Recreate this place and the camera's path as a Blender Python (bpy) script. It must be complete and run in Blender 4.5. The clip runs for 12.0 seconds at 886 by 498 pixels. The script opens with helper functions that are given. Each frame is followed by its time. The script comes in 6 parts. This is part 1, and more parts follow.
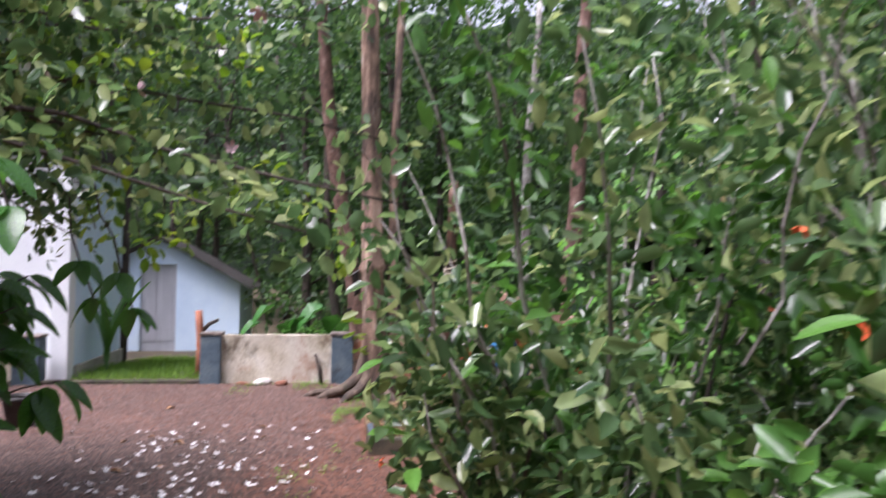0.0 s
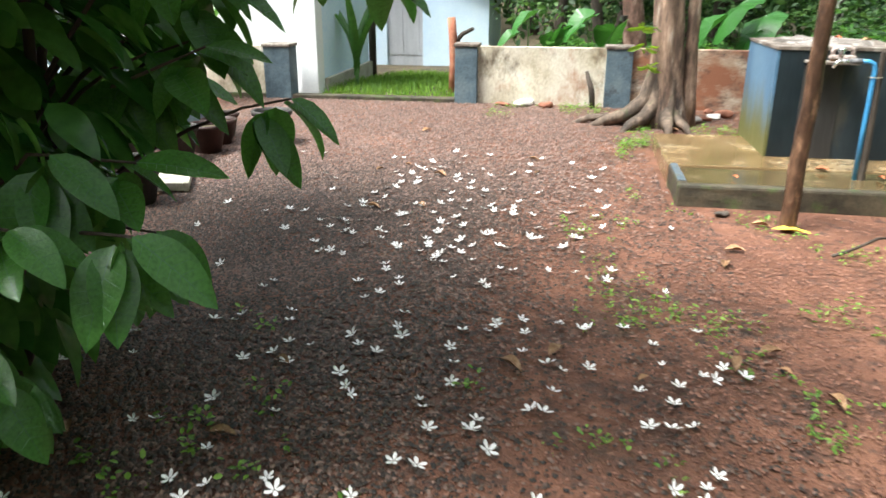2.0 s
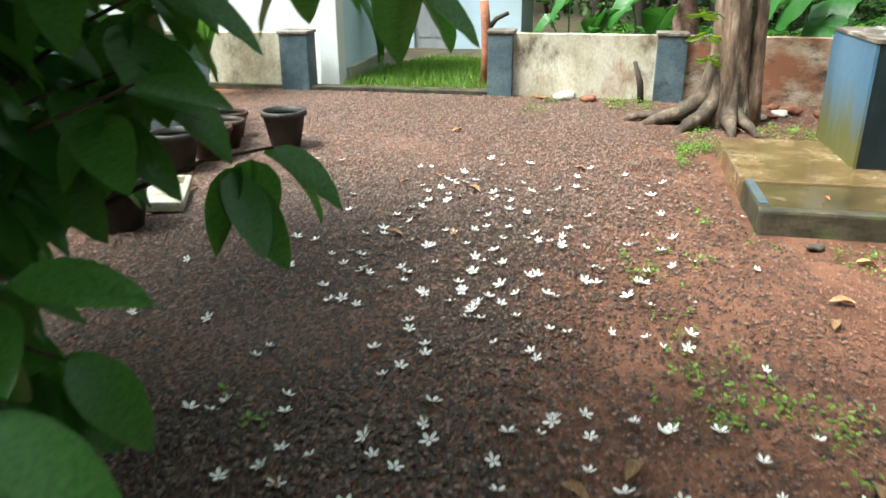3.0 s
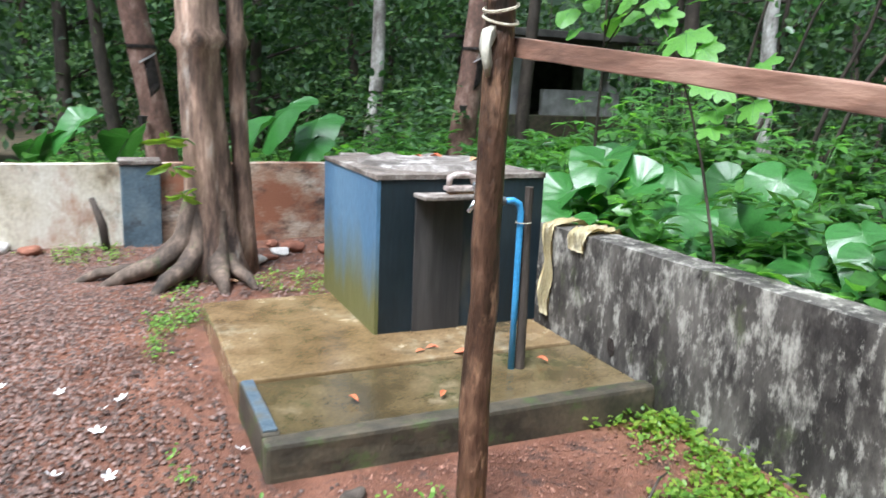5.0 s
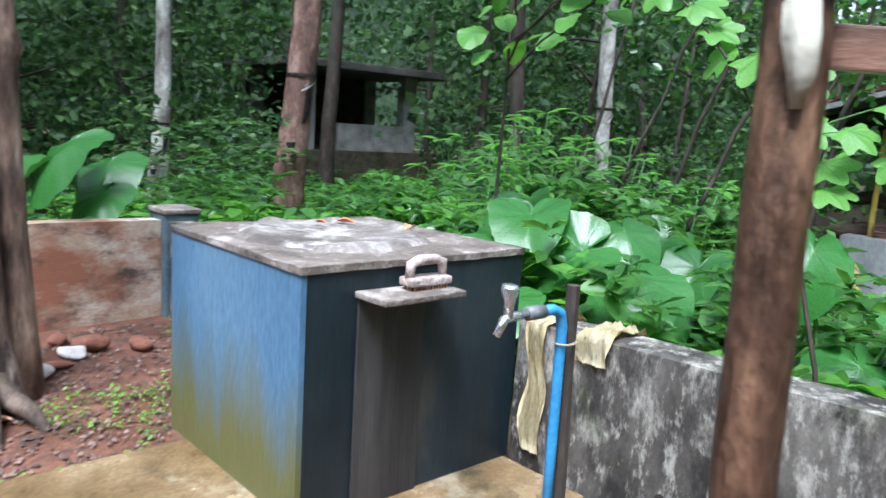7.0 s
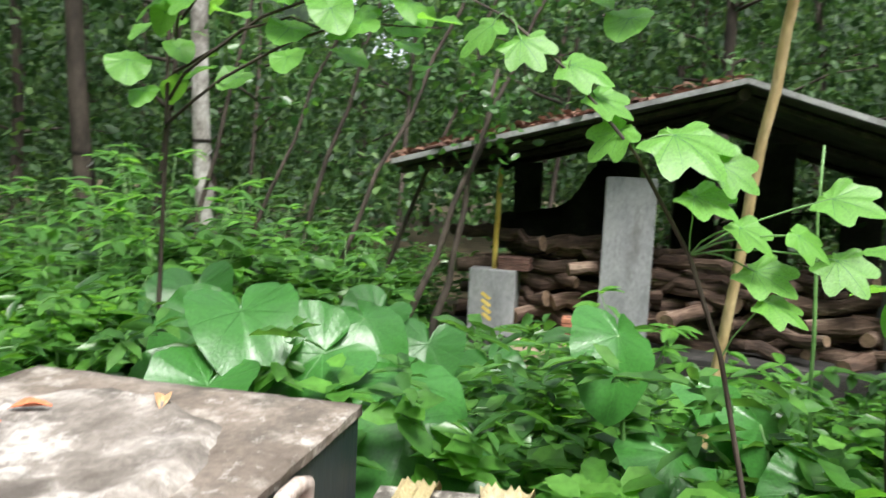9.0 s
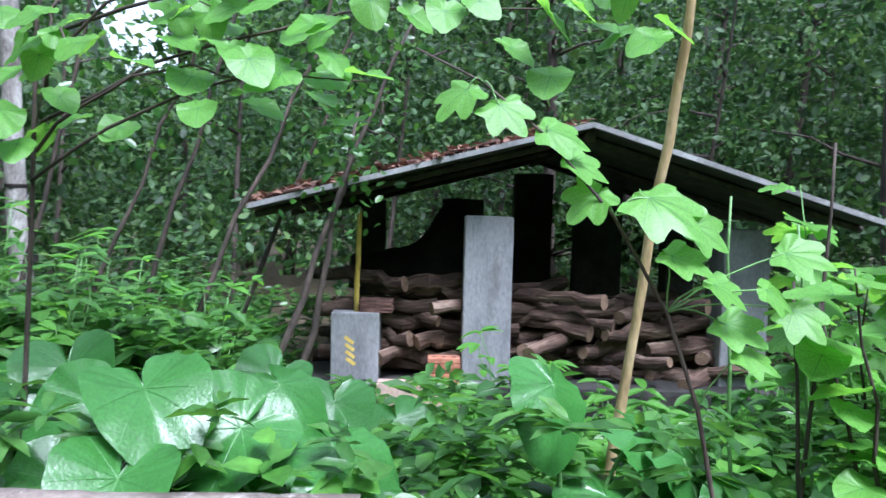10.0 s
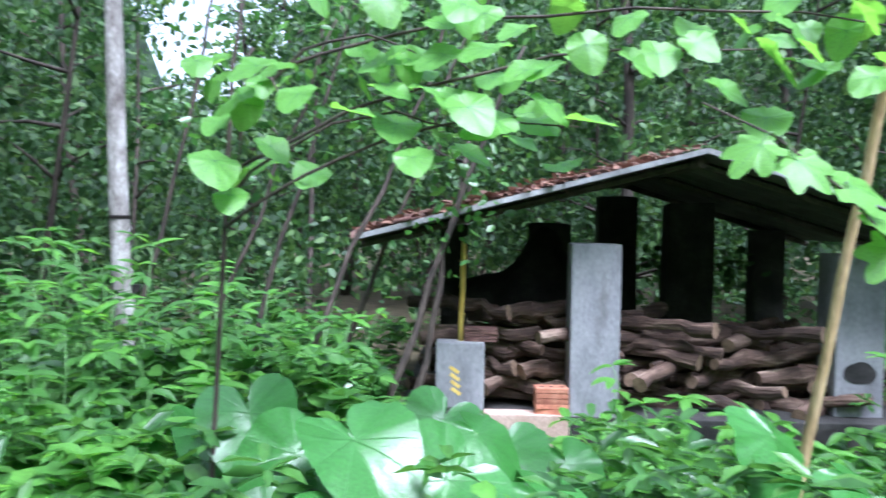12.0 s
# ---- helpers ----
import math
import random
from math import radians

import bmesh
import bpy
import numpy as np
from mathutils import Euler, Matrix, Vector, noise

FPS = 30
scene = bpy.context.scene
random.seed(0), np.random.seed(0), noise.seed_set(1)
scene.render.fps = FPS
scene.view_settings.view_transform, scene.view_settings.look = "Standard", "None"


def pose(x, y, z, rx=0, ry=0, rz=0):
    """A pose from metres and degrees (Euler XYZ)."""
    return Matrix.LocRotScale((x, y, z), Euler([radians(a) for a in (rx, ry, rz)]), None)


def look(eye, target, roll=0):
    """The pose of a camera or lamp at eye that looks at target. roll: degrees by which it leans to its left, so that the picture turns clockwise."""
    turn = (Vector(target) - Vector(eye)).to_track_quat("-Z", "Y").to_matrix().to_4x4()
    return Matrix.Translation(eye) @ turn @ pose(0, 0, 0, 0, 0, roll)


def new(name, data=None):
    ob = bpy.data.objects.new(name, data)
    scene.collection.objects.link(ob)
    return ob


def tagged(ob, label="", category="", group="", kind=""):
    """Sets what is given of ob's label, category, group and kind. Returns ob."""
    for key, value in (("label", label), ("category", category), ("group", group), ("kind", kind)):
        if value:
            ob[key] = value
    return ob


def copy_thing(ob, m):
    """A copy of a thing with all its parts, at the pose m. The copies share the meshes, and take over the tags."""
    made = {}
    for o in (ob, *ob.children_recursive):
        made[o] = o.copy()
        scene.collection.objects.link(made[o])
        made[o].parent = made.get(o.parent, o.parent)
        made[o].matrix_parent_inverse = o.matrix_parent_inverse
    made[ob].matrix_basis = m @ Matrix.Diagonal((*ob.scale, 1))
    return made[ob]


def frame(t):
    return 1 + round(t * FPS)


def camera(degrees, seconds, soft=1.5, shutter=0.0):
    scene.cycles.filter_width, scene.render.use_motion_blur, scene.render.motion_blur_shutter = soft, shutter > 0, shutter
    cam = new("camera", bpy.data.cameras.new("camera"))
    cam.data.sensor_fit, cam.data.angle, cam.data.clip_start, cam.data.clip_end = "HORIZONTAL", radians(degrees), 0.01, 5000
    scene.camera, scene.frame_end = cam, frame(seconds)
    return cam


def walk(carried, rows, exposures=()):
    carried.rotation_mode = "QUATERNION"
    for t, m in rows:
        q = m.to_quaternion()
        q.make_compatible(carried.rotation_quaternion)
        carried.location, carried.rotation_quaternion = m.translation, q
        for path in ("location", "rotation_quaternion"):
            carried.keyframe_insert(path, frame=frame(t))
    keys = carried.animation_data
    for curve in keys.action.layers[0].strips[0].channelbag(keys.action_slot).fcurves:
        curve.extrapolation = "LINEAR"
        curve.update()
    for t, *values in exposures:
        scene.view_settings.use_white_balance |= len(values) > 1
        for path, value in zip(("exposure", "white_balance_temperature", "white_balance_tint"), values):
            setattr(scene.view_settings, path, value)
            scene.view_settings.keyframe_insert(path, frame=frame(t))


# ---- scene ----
cam = camera(61.0, 12.0, soft=1.5, shutter=0.4)

PATH = [
    (0, (-1.066, -7.611, 1.618), (-0.784, -5.632, 1.671), 0.9),
    (0.5, (-1.035, -7.304, 1.593), (-1.012, -5.312, 1.418), 0.6),
    (1, (-1.204, -6.93, 1.447), (-1.375, -4.974, 1.069), 0.7),
    (1.5, (-1.374, -6.513, 1.418), (-1.605, -4.609, 0.852), 0.4),
    (2, (-1.493, -6.039, 1.412), (-1.802, -4.182, 0.736), 0.2),
    (2.5, (-1.604, -5.649, 1.404), (-1.987, -3.821, 0.687), -0.1),
    (3, (-1.675, -5.235, 1.455), (-2.049, -3.411, 0.725), -0.2),
    (3.5, (-1.535, -4.834, 1.497), (-1.605, -2.965, 0.788), -0.0),
    (3.7, (-1.436, -4.662, 1.505), (-1.354, -2.779, 0.836), 0.2),
    (5.3, (-1.221, -3.286, 1.399), (-0.308, -1.552, 1.001), 3.3),
    (5.5, (-1.24, -3.178, 1.422), (-0.275, -1.469, 1.042), 3.9),
    (6, (-1.269, -2.733, 1.412), (-0.193, -1.083, 1.065), 4.4),
    (6.5, (-1.269, -2.332, 1.387), (-0.069, -0.764, 1.065), 4.2),
    (6.7, (-1.219, -2.145, 1.378), (0.018, -0.606, 1.057), 3.9),
    (8.3, (-0.977, -0.983, 1.474), (0.803, -0.113, 1.198), 3.2),
    (8.5, (-0.922, -0.878, 1.511), (0.899, -0.098, 1.239), 3.3),
    (9, (-0.792, -0.617, 1.557), (1.141, -0.152, 1.346), 2.8),
    (9.5, (-0.796, -0.366, 1.623), (1.189, -0.18, 1.466), 1.9),
    (10, (-0.767, -0.165, 1.629), (1.23, -0.186, 1.52), 1.5),
    (10.5, (-0.643, 0.045, 1.632), (1.348, -0.123, 1.537), 1.4),
    (11, (-0.633, 0.165, 1.677), (1.355, -0.031, 1.592), 1.0),
    (11.5, (-0.709, 0.331, 1.713), (1.283, 0.174, 1.627), 1.1),
    (12, (-0.712, 0.492, 1.731), (1.285, 0.559, 1.661), 0.9),
]
walk(cam, [(t, look(eye, target, roll)) for t, eye, target, roll in PATH],
     exposures=[(0, 1.3, 6000, 26), (0.5, 1.7, 6100, 30), (1, 1.8, 6400, 12), (2.5, 2.05, 6400, 2), (3.5, 1.5, 6300, -8), (5.5, 1.6, 5500, 10), (7, 1.6, 5400, 9), (8.5, 1.6, 6800, 4), (10.0, 1.85, 5300, 16), (11.3, 2.0, 5200, 18), (12, 2.15, 5200, 16)])

# ---- world and light ----
world = bpy.data.worlds.new("overcast_sky")
scene.world = world
world.use_nodes = True
wn, wl = world.node_tree.nodes, world.node_tree.links
sky = wn.new("ShaderNodeTexSky")
sky.sky_type, sky.sun_disc = "NISHITA", False
sky.sun_elevation, sky.sun_rotation = radians(62), radians(238)
sky.air_density, sky.dust_density, sky.ozone_density = 1.0, 3.0, 1.0
grey = wn.new("ShaderNodeHueSaturation")
grey.inputs["Saturation"].default_value = 0.3
wl.new(sky.outputs[0], grey.inputs["Color"])
wl.new(grey.outputs[0], wn["Background"].inputs["Color"])
wn["Background"].inputs["Strength"].default_value = 0.13
sun = new("sun", bpy.data.lights.new("sun", "SUN"))
sun.data.energy, sun.data.angle, sun.data.color = 2.6, radians(25), (1.0, 0.97, 0.93)
# the sun stands where the sky has it: 62 degrees up
_el, _az = radians(62), radians(238)
sun.matrix_world = look((math.sin(_az) * 30 * math.cos(_el), math.cos(_az) * 30 * math.cos(_el), 30 * math.sin(_el)), (0, 0, 0))


# ---- small tools ----


def empty(name, label, category, group="", kind="", loc=(0, 0, 0)):
    ob = new(name)
    ob.location = loc
    return tagged(ob, label, category, group, kind)


def finish(bm, name, material, smooth=False):
    me = bpy.data.meshes.new(name)
    bm.to_mesh(me)
    bm.free()
    for m in material if isinstance(material, (list, tuple)) else [material]:
        me.materials.append(m)
    if smooth:
        me.shade_smooth()
    return me


def part(name, bm, material, parent=None, label="", smooth=False):
    """One mesh object out of a bmesh or a mesh, under its thing."""
    me = bm if isinstance(bm, bpy.types.Mesh) else finish(bm, name, material, smooth)
    ob = new(name, me)
    if parent is not None:
        ob.parent = parent
    if label:
        ob["label"] = label
    return ob


def thing(name, bm, material, label, category, group="", kind="", smooth=False, loc=(0, 0, 0)):
    ob = part(name, bm, material, None, "", smooth)
    ob.location = loc
    return tagged(ob, label, category, group, kind)


def arrays(name, verts, faces, material, smooth=False):
    """A mesh out of arrays of corners and of faces that all have the same number of corners."""
    verts, faces = np.asarray(verts, dtype=np.float32), np.asarray(faces, dtype=np.int32)
    me = bpy.data.meshes.new(name)
    k = faces.shape[1]
    me.vertices.add(len(verts))
    me.vertices.foreach_set("co", verts.ravel())
    me.loops.add(faces.size)
    me.loops.foreach_set("vertex_index", faces.ravel())
    me.polygons.add(len(faces))
    me.polygons.foreach_set("loop_start", np.arange(len(faces), dtype=np.int32) * k)
    for m in material if isinstance(material, (list, tuple)) else [material]:
        me.materials.append(m)
    me.update(calc_edges=True)
    me.validate()
    if smooth:
        me.shade_smooth()
    return me


def box(bm, x0, x1, y0, y1, z0, z1, bevel=0.0, m=None):
    mat4 = Matrix.Translation(((x0 + x1) / 2, (y0 + y1) / 2, (z0 + z1) / 2)) @ Matrix.Diagonal((x1 - x0, y1 - y0, z1 - z0, 1))
    got = bmesh.ops.create_cube(bm, size=1, matrix=(m @ mat4) if m is not None else mat4)
    vs = got["verts"]
    if bevel:
        es = list({e for v in vs for e in v.link_edges})
        bmesh.ops.bevel(bm, geom=es, offset=bevel, segments=2, affect="EDGES", profile=0.6)
    return bm


def boxed(*a, **k):
    return box(bmesh.new(), *a, **k)


def rough_up(bm, amount, scale, cuts=0):
    """Uneven faces for cast and worn things."""
    if cuts:
        bmesh.ops.subdivide_edges(bm, edges=bm.edges[:], cuts=cuts, use_grid_fill=True)
    for v in bm.verts:
        v.co += noise.noise_vector(v.co * scale) * amount
    return bm


def tube(bm, pts, radii, seg=8, wob=0.0, wscale=4.0, lobes=0, lobe=0.0, cap=True):
    """A tapered limb along a line of points."""
    pts = [Vector(p) for p in pts]
    rings = []
    side = None
    for i, p in enumerate(pts):
        d = (pts[min(i + 1, len(pts) - 1)] - pts[max(i - 1, 0)]).normalized()
        if side is None:
            side = d.orthogonal().normalized()
        side = (side - d * side.dot(d)).normalized()
        up = d.cross(side)
        ring = []
        for k in range(seg):
            a = 2 * math.pi * k / seg
            r = radii[i] if isinstance(radii, (list, tuple)) else radii
            dirn = side * math.cos(a) + up * math.sin(a)
            r *= 1 + lobe * math.cos(lobes * a) if lobes else 1
            r *= 1 + wob * noise.noise((p + dirn * r) * wscale)
            ring.append(bm.verts.new(p + dirn * r))
        rings.append(ring)
    for a, b in zip(rings, rings[1:]):
        for k in range(seg):
            bm.faces.new((a[k], a[(k + 1) % seg], b[(k + 1) % seg], b[k]))
    if cap:
        bm.faces.new(rings[0][::-1])
        bm.faces.new(rings[-1])
    return bm


def arc(p0, p1, sag=0.0, n=6, jitter=0.0, seed=0):
    """Points from p0 to p1, bowed upwards by sag and a little crooked."""
    r = random.Random(seed)
    p0, p1 = Vector(p0), Vector(p1)
    out = []
    for i in range(n + 1):
        u = i / n
        p = p0.lerp(p1, u) + Vector((0, 0, sag * 4 * u * (1 - u)))
        if 0 < i < n:
            p += Vector((r.uniform(-1, 1), r.uniform(-1, 1), r.uniform(-1, 1))) * jitter
        out.append(p)
    return out


# ---- materials ----
def mat(name, cols, scale=6.0, rough=0.7, bump=0.3, fine=60.0, stretch=(1, 1, 1), spec=0.4, metallic=0.0, spots=None, rand=0.0, rough2=None):
    """A surface with two scales of colour and relief. cols: two or three colours; spots: (colour, scale, share) of stains."""
    m = bpy.data.materials.new(name)
    m.use_nodes = True
    n, l = m.node_tree.nodes, m.node_tree.links
    b = n["Principled BSDF"]
    co = n.new("ShaderNodeTexCoord")
    mp = n.new("ShaderNodeMapping")
    mp.inputs["Scale"].default_value = stretch
    l.new(co.outputs["Object"], mp.inputs["Vector"])
    big = n.new("ShaderNodeTexNoise")
    big.inputs["Scale"].default_value, big.inputs["Detail"].default_value, big.inputs["Roughness"].default_value = scale, 6, 0.62
    l.new(mp.outputs[0], big.inputs["Vector"])
    ramp = n.new("ShaderNodeValToRGB")
    el = ramp.color_ramp.elements
    el[0].position, el[1].position = 0.32, 0.68
    el[0].color, el[1].color = (*cols[0], 1), (*cols[-1], 1)
    if len(cols) > 2:
        e = el.new(0.5)
        e.color = (*cols[1], 1)
    l.new(big.outputs["Fac"], ramp.inputs["Fac"])
    col = ramp.outputs["Color"]
    small = n.new("ShaderNodeTexNoise")
    small.inputs["Scale"].default_value, small.inputs["Detail"].default_value = fine, 4
    l.new(mp.outputs[0], small.inputs["Vector"])
    grain = n.new("ShaderNodeMix")
    grain.data_type, grain.blend_type = "RGBA", "OVERLAY"
    grain.inputs[0].default_value = 0.45
    l.new(col, grain.inputs[6])
    l.new(small.outputs["Fac"], grain.inputs[7])
    col = grain.outputs[2]
    for colour, sc, share in spots or ():
        sp = n.new("ShaderNodeTexNoise")
        sp.inputs["Scale"].default_value, sp.inputs["Detail"].default_value, sp.inputs["Roughness"].default_value = sc, 8, 0.7
        l.new(mp.outputs[0], sp.inputs["Vector"])
        sr = n.new("ShaderNodeMapRange")
        sr.inputs["From Min"].default_value, sr.inputs["From Max"].default_value = 1 - share - 0.07, 1 - share + 0.07
        l.new(sp.outputs["Fac"], sr.inputs["Value"])
        mx = n.new("ShaderNodeMix")
        mx.data_type = "RGBA"
        l.new(sr.outputs[0], mx.inputs[0])
        l.new(col, mx.inputs[6])
        mx.inputs[7].default_value = (*colour, 1)
        col = mx.outputs[2]
    if rand:
        oi = n.new("ShaderNodeObjectInfo")
        hs = n.new("ShaderNodeHueSaturation")
        rr = n.new("ShaderNodeMapRange")
        rr.inputs["To Min"].default_value, rr.inputs["To Max"].default_value = 1 - rand, 1 + rand
        l.new(oi.outputs["Random"], rr.inputs["Value"])
        l.new(rr.outputs[0], hs.inputs["Value"])
        l.new(col, hs.inputs["Color"])
        col = hs.outputs[0]
    l.new(col, b.inputs["Base Color"])
    rg = n.new("ShaderNodeMapRange")
    rg.inputs["From Min"].default_value, rg.inputs["From Max"].default_value = 0.35, 0.65
    rg.inputs["To Min"].default_value, rg.inputs["To Max"].default_value = rough if rough2 is None else rough2, rough
    l.new(big.outputs["Fac"], rg.inputs["Value"])
    l.new(rg.outputs[0], b.inputs["Roughness"])
    b.inputs["Specular IOR Level"].default_value, b.inputs["Metallic"].default_value = spec, metallic
    if bump:
        add = n.new("ShaderNodeMath")
        add.operation = "MULTIPLY_ADD"
        add.inputs[1].default_value = 0.4
        l.new(small.outputs["Fac"], add.inputs[0])
        l.new(big.outputs["Fac"], add.inputs[2])
        bp = n.new("ShaderNodeBump")
        bp.inputs["Strength"].default_value, bp.inputs["Distance"].default_value = bump, 0.02
        l.new(add.outputs[0], bp.inputs["Height"])
        l.new(bp.outputs[0], b.inputs["Normal"])
    return m


def leaf_mat(name, cols, gloss=0.35, through_light=0.35, vein=0.0):
    """Leaves: a colour of their own each, a waxy skin, and light that comes through them."""
    m = bpy.data.materials.new(name)
    m.use_nodes = True
    n, l = m.node_tree.nodes, m.node_tree.links
    b = n["Principled BSDF"]
    geo = n.new("ShaderNodeNewGeometry")
    ramp = n.new("ShaderNodeValToRGB")
    el = ramp.color_ramp.elements
    el[0].color, el[1].color = (*cols[0], 1), (*cols[-1], 1)
    for i, c in enumerate(cols[1:-1]):
        e = el.new((i + 1) / (len(cols) - 1))
        e.color = (*c, 1)
    l.new(geo.outputs["Random Per Island"], ramp.inputs["Fac"])
    co = n.new("ShaderNodeTexCoord")
    nz = n.new("ShaderNodeTexNoise")
    nz.inputs["Scale"].default_value, nz.inputs["Detail"].default_value = 25, 4
    l.new(co.outputs["Object"], nz.inputs["Vector"])
    mx = n.new("ShaderNodeMix")
    mx.data_type, mx.blend_type = "RGBA", "OVERLAY"
    mx.inputs[0].default_value = 0.5
    l.new(ramp.outputs[0], mx.inputs[6])
    l.new(nz.outputs["Fac"], mx.inputs[7])
    l.new(mx.outputs[2], b.inputs["Base Color"])
    b.inputs["Roughness"].default_value = gloss
    b.inputs["Specular IOR Level"].default_value = 0.5
    bp = n.new("ShaderNodeBump")
    bp.inputs["Strength"].default_value, bp.inputs["Distance"].default_value = 0.35, 0.006
    l.new(nz.outputs["Fac"], bp.inputs["Height"])
    l.new(bp.outputs[0], b.inputs["Normal"])
    tr = n.new("ShaderNodeBsdfTranslucent")
    hs = n.new("ShaderNodeHueSaturation")
    hs.inputs["Hue"].default_value, hs.inputs["Saturation"].default_value, hs.inputs["Value"].default_value = 0.485, 1.1, 1.9
    l.new(mx.outputs[2], hs.inputs["Color"])
    l.new(hs.outputs[0], tr.inputs["Color"])
    mix = n.new("ShaderNodeMixShader")
    mix.inputs[0].default_value = through_light
    l.new(b.outputs[0], mix.inputs[1])
    l.new(tr.outputs[0], mix.inputs[2])
    l.new(mix.outputs[0], n["Material Output"].inputs["Surface"])
    return m


soil = mat("red_gravelly_soil", [(0.075, 0.032, 0.020), (0.148, 0.063, 0.038), (0.235, 0.108, 0.068)], 2.2, 0.8, 1.0, 110, spec=0.35, rough2=0.45,
           spots=[((0.06, 0.035, 0.028), 9.0, 0.42), ((0.28, 0.145, 0.10), 22.0, 0.35)])
floor_litter = mat("forest_soil", [(0.035, 0.03, 0.018), (0.07, 0.055, 0.03), (0.10, 0.075, 0.045)], 3, 0.85, 0.8, 50)
slab_mat = mat("wet_algae_concrete", [(0.085, 0.052, 0.023), (0.165, 0.108, 0.052), (0.255, 0.180, 0.098)], 3.2, 0.28, 0.15, 60, spec=0.6, rough2=0.06,
               spots=[((0.34, 0.29, 0.20), 2.6, 0.36), ((0.075, 0.058, 0.032), 2.2, 0.36)])
slab_front = mat("dark_wet_algae_concrete", [(0.05, 0.036, 0.017), (0.10, 0.072, 0.034), (0.165, 0.125, 0.068)], 2.6, 0.22, 0.15, 60, spec=0.6, rough2=0.05, spots=[((0.045, 0.05, 0.018), 2.2, 0.40), ((0.24, 0.19, 0.12), 4.0, 0.34)])
kerb_mat = mat("dirty_slab_side", [(0.025, 0.022, 0.016), (0.055, 0.046, 0.032), (0.10, 0.08, 0.052)], 6, 0.6, 0.4, 50, spots=[((0.06, 0.09, 0.025), 7, 0.4)])
blue_worn = mat("worn_blue_rim", [(0.05, 0.075, 0.10), (0.09, 0.12, 0.145), (0.10, 0.085, 0.06)], 14, 0.45, 0.4, 60)
lid_mat = mat("lichen_cement_top", [(0.08, 0.062, 0.05), (0.15, 0.12, 0.10), (0.25, 0.21, 0.185)], 3.4, 0.8, 0.7, 45, spots=[((0.42, 0.38, 0.345), 3.1, 0.40), ((0.075, 0.062, 0.052), 5.0, 0.42), ((0.42, 0.39, 0.37), 17, 0.36)])
wall_cream = mat("stained_cream_plaster", [(0.30, 0.24, 0.15), (0.55, 0.50, 0.40), (0.70, 0.67, 0.60)], 2.0, 0.85, 0.35, 40, stretch=(1, 1, 0.6),
                 spots=[((0.10, 0.075, 0.05), 2.4, 0.40), ((0.33, 0.13, 0.06), 1.1, 0.40)])
wall_red = mat("mud_splashed_plaster", [(0.30, 0.18, 0.12), (0.42, 0.32, 0.24), (0.55, 0.50, 0.43)], 2.2, 0.85, 0.35, 40, stretch=(1, 1, 1.6),
               spots=[((0.27, 0.115, 0.065), 1.5, 0.50), ((0.08, 0.055, 0.045), 2.6, 0.42)])
mossy = mat("mossy_black_plaster", [(0.035, 0.03, 0.027), (0.085, 0.075, 0.065), (0.17, 0.155, 0.135)], 4, 0.8, 0.7, 40, stretch=(1, 1, 0.5),
            spots=[((0.38, 0.355, 0.31), 10, 0.43), ((0.022, 0.018, 0.016), 3.6, 0.48), ((0.34, 0.32, 0.28), 20, 0.37), ((0.07, 0.085, 0.03), 2.4, 0.35)])
blue_post = mat("faded_blue_pillar", [(0.045, 0.07, 0.09), (0.085, 0.125, 0.155), (0.14, 0.18, 0.20)], 3, 0.7, 0.3, 45, spots=[((0.035, 0.035, 0.035), 4, 0.36)])
house_white = mat("white_limewash", [(0.72, 0.75, 0.78), (0.82, 0.84, 0.86)], 1.2, 0.8, 0.15, 40)
house_blue = mat("pale_blue_limewash", [(0.54, 0.68, 0.84), (0.62, 0.76, 0.90), (0.66, 0.79, 0.90)], 1.0, 0.8, 0.15, 40)
plinth_mat = mat("dirty_plinth", [(0.30, 0.27, 0.22), (0.48, 0.45, 0.38)], 3, 0.85, 0.3, 40)
door_mat = mat("grey_door_paint", [(0.36, 0.37, 0.40), (0.46, 0.47, 0.50)], 2, 0.6, 0.15, 50, stretch=(4, 4, 0.4))
roof_dark = mat("dark_weathered_sheet", [(0.035, 0.032, 0.03), (0.07, 0.065, 0.06), (0.11, 0.10, 0.09)], 3, 0.85, 0.5, 30)
fascia_mat = mat("pale_grey_fascia", [(0.13, 0.13, 0.125), (0.23, 0.23, 0.225), (0.36, 0.36, 0.355)], 2, 0.7, 0.25, 40, spots=[((0.2, 0.19, 0.17), 5, 0.32)])
cement = mat("grey_cement_pillar", [(0.15, 0.15, 0.16), (0.24, 0.24, 0.25), (0.31, 0.31, 0.315)], 2.6, 0.85, 0.35, 45, stretch=(1, 1, 0.45), spots=[((0.13, 0.12, 0.12), 2.2, 0.34)])
# Near-black for sooty patches and for indoor shade put into the colour.
soot_shade = mat("soot_and_shade_black", [(0.012, 0.011, 0.01), (0.03, 0.028, 0.026), (0.06, 0.055, 0.05)], 3, 0.9, 0.4, 30)
pink_plaster = mat("bare_pinkish_plaster", [(0.30, 0.20, 0.155), (0.42, 0.30, 0.24), (0.50, 0.38, 0.31)], 3, 0.85, 0.3, 40, spots=[((0.10, 0.08, 0.07), 3, 0.36)])
bark_tree = mat("grey_brown_bark", [(0.04, 0.027, 0.021), (0.22, 0.14, 0.10), (0.50, 0.35, 0.26)], 9, 0.8, 1.0, 50, stretch=(1, 1, 0.25), spots=[((0.50, 0.32, 0.23), 3.0, 0.42), ((0.045, 0.03, 0.025), 2.6, 0.47), ((0.46, 0.41, 0.36), 9.0, 0.34)])
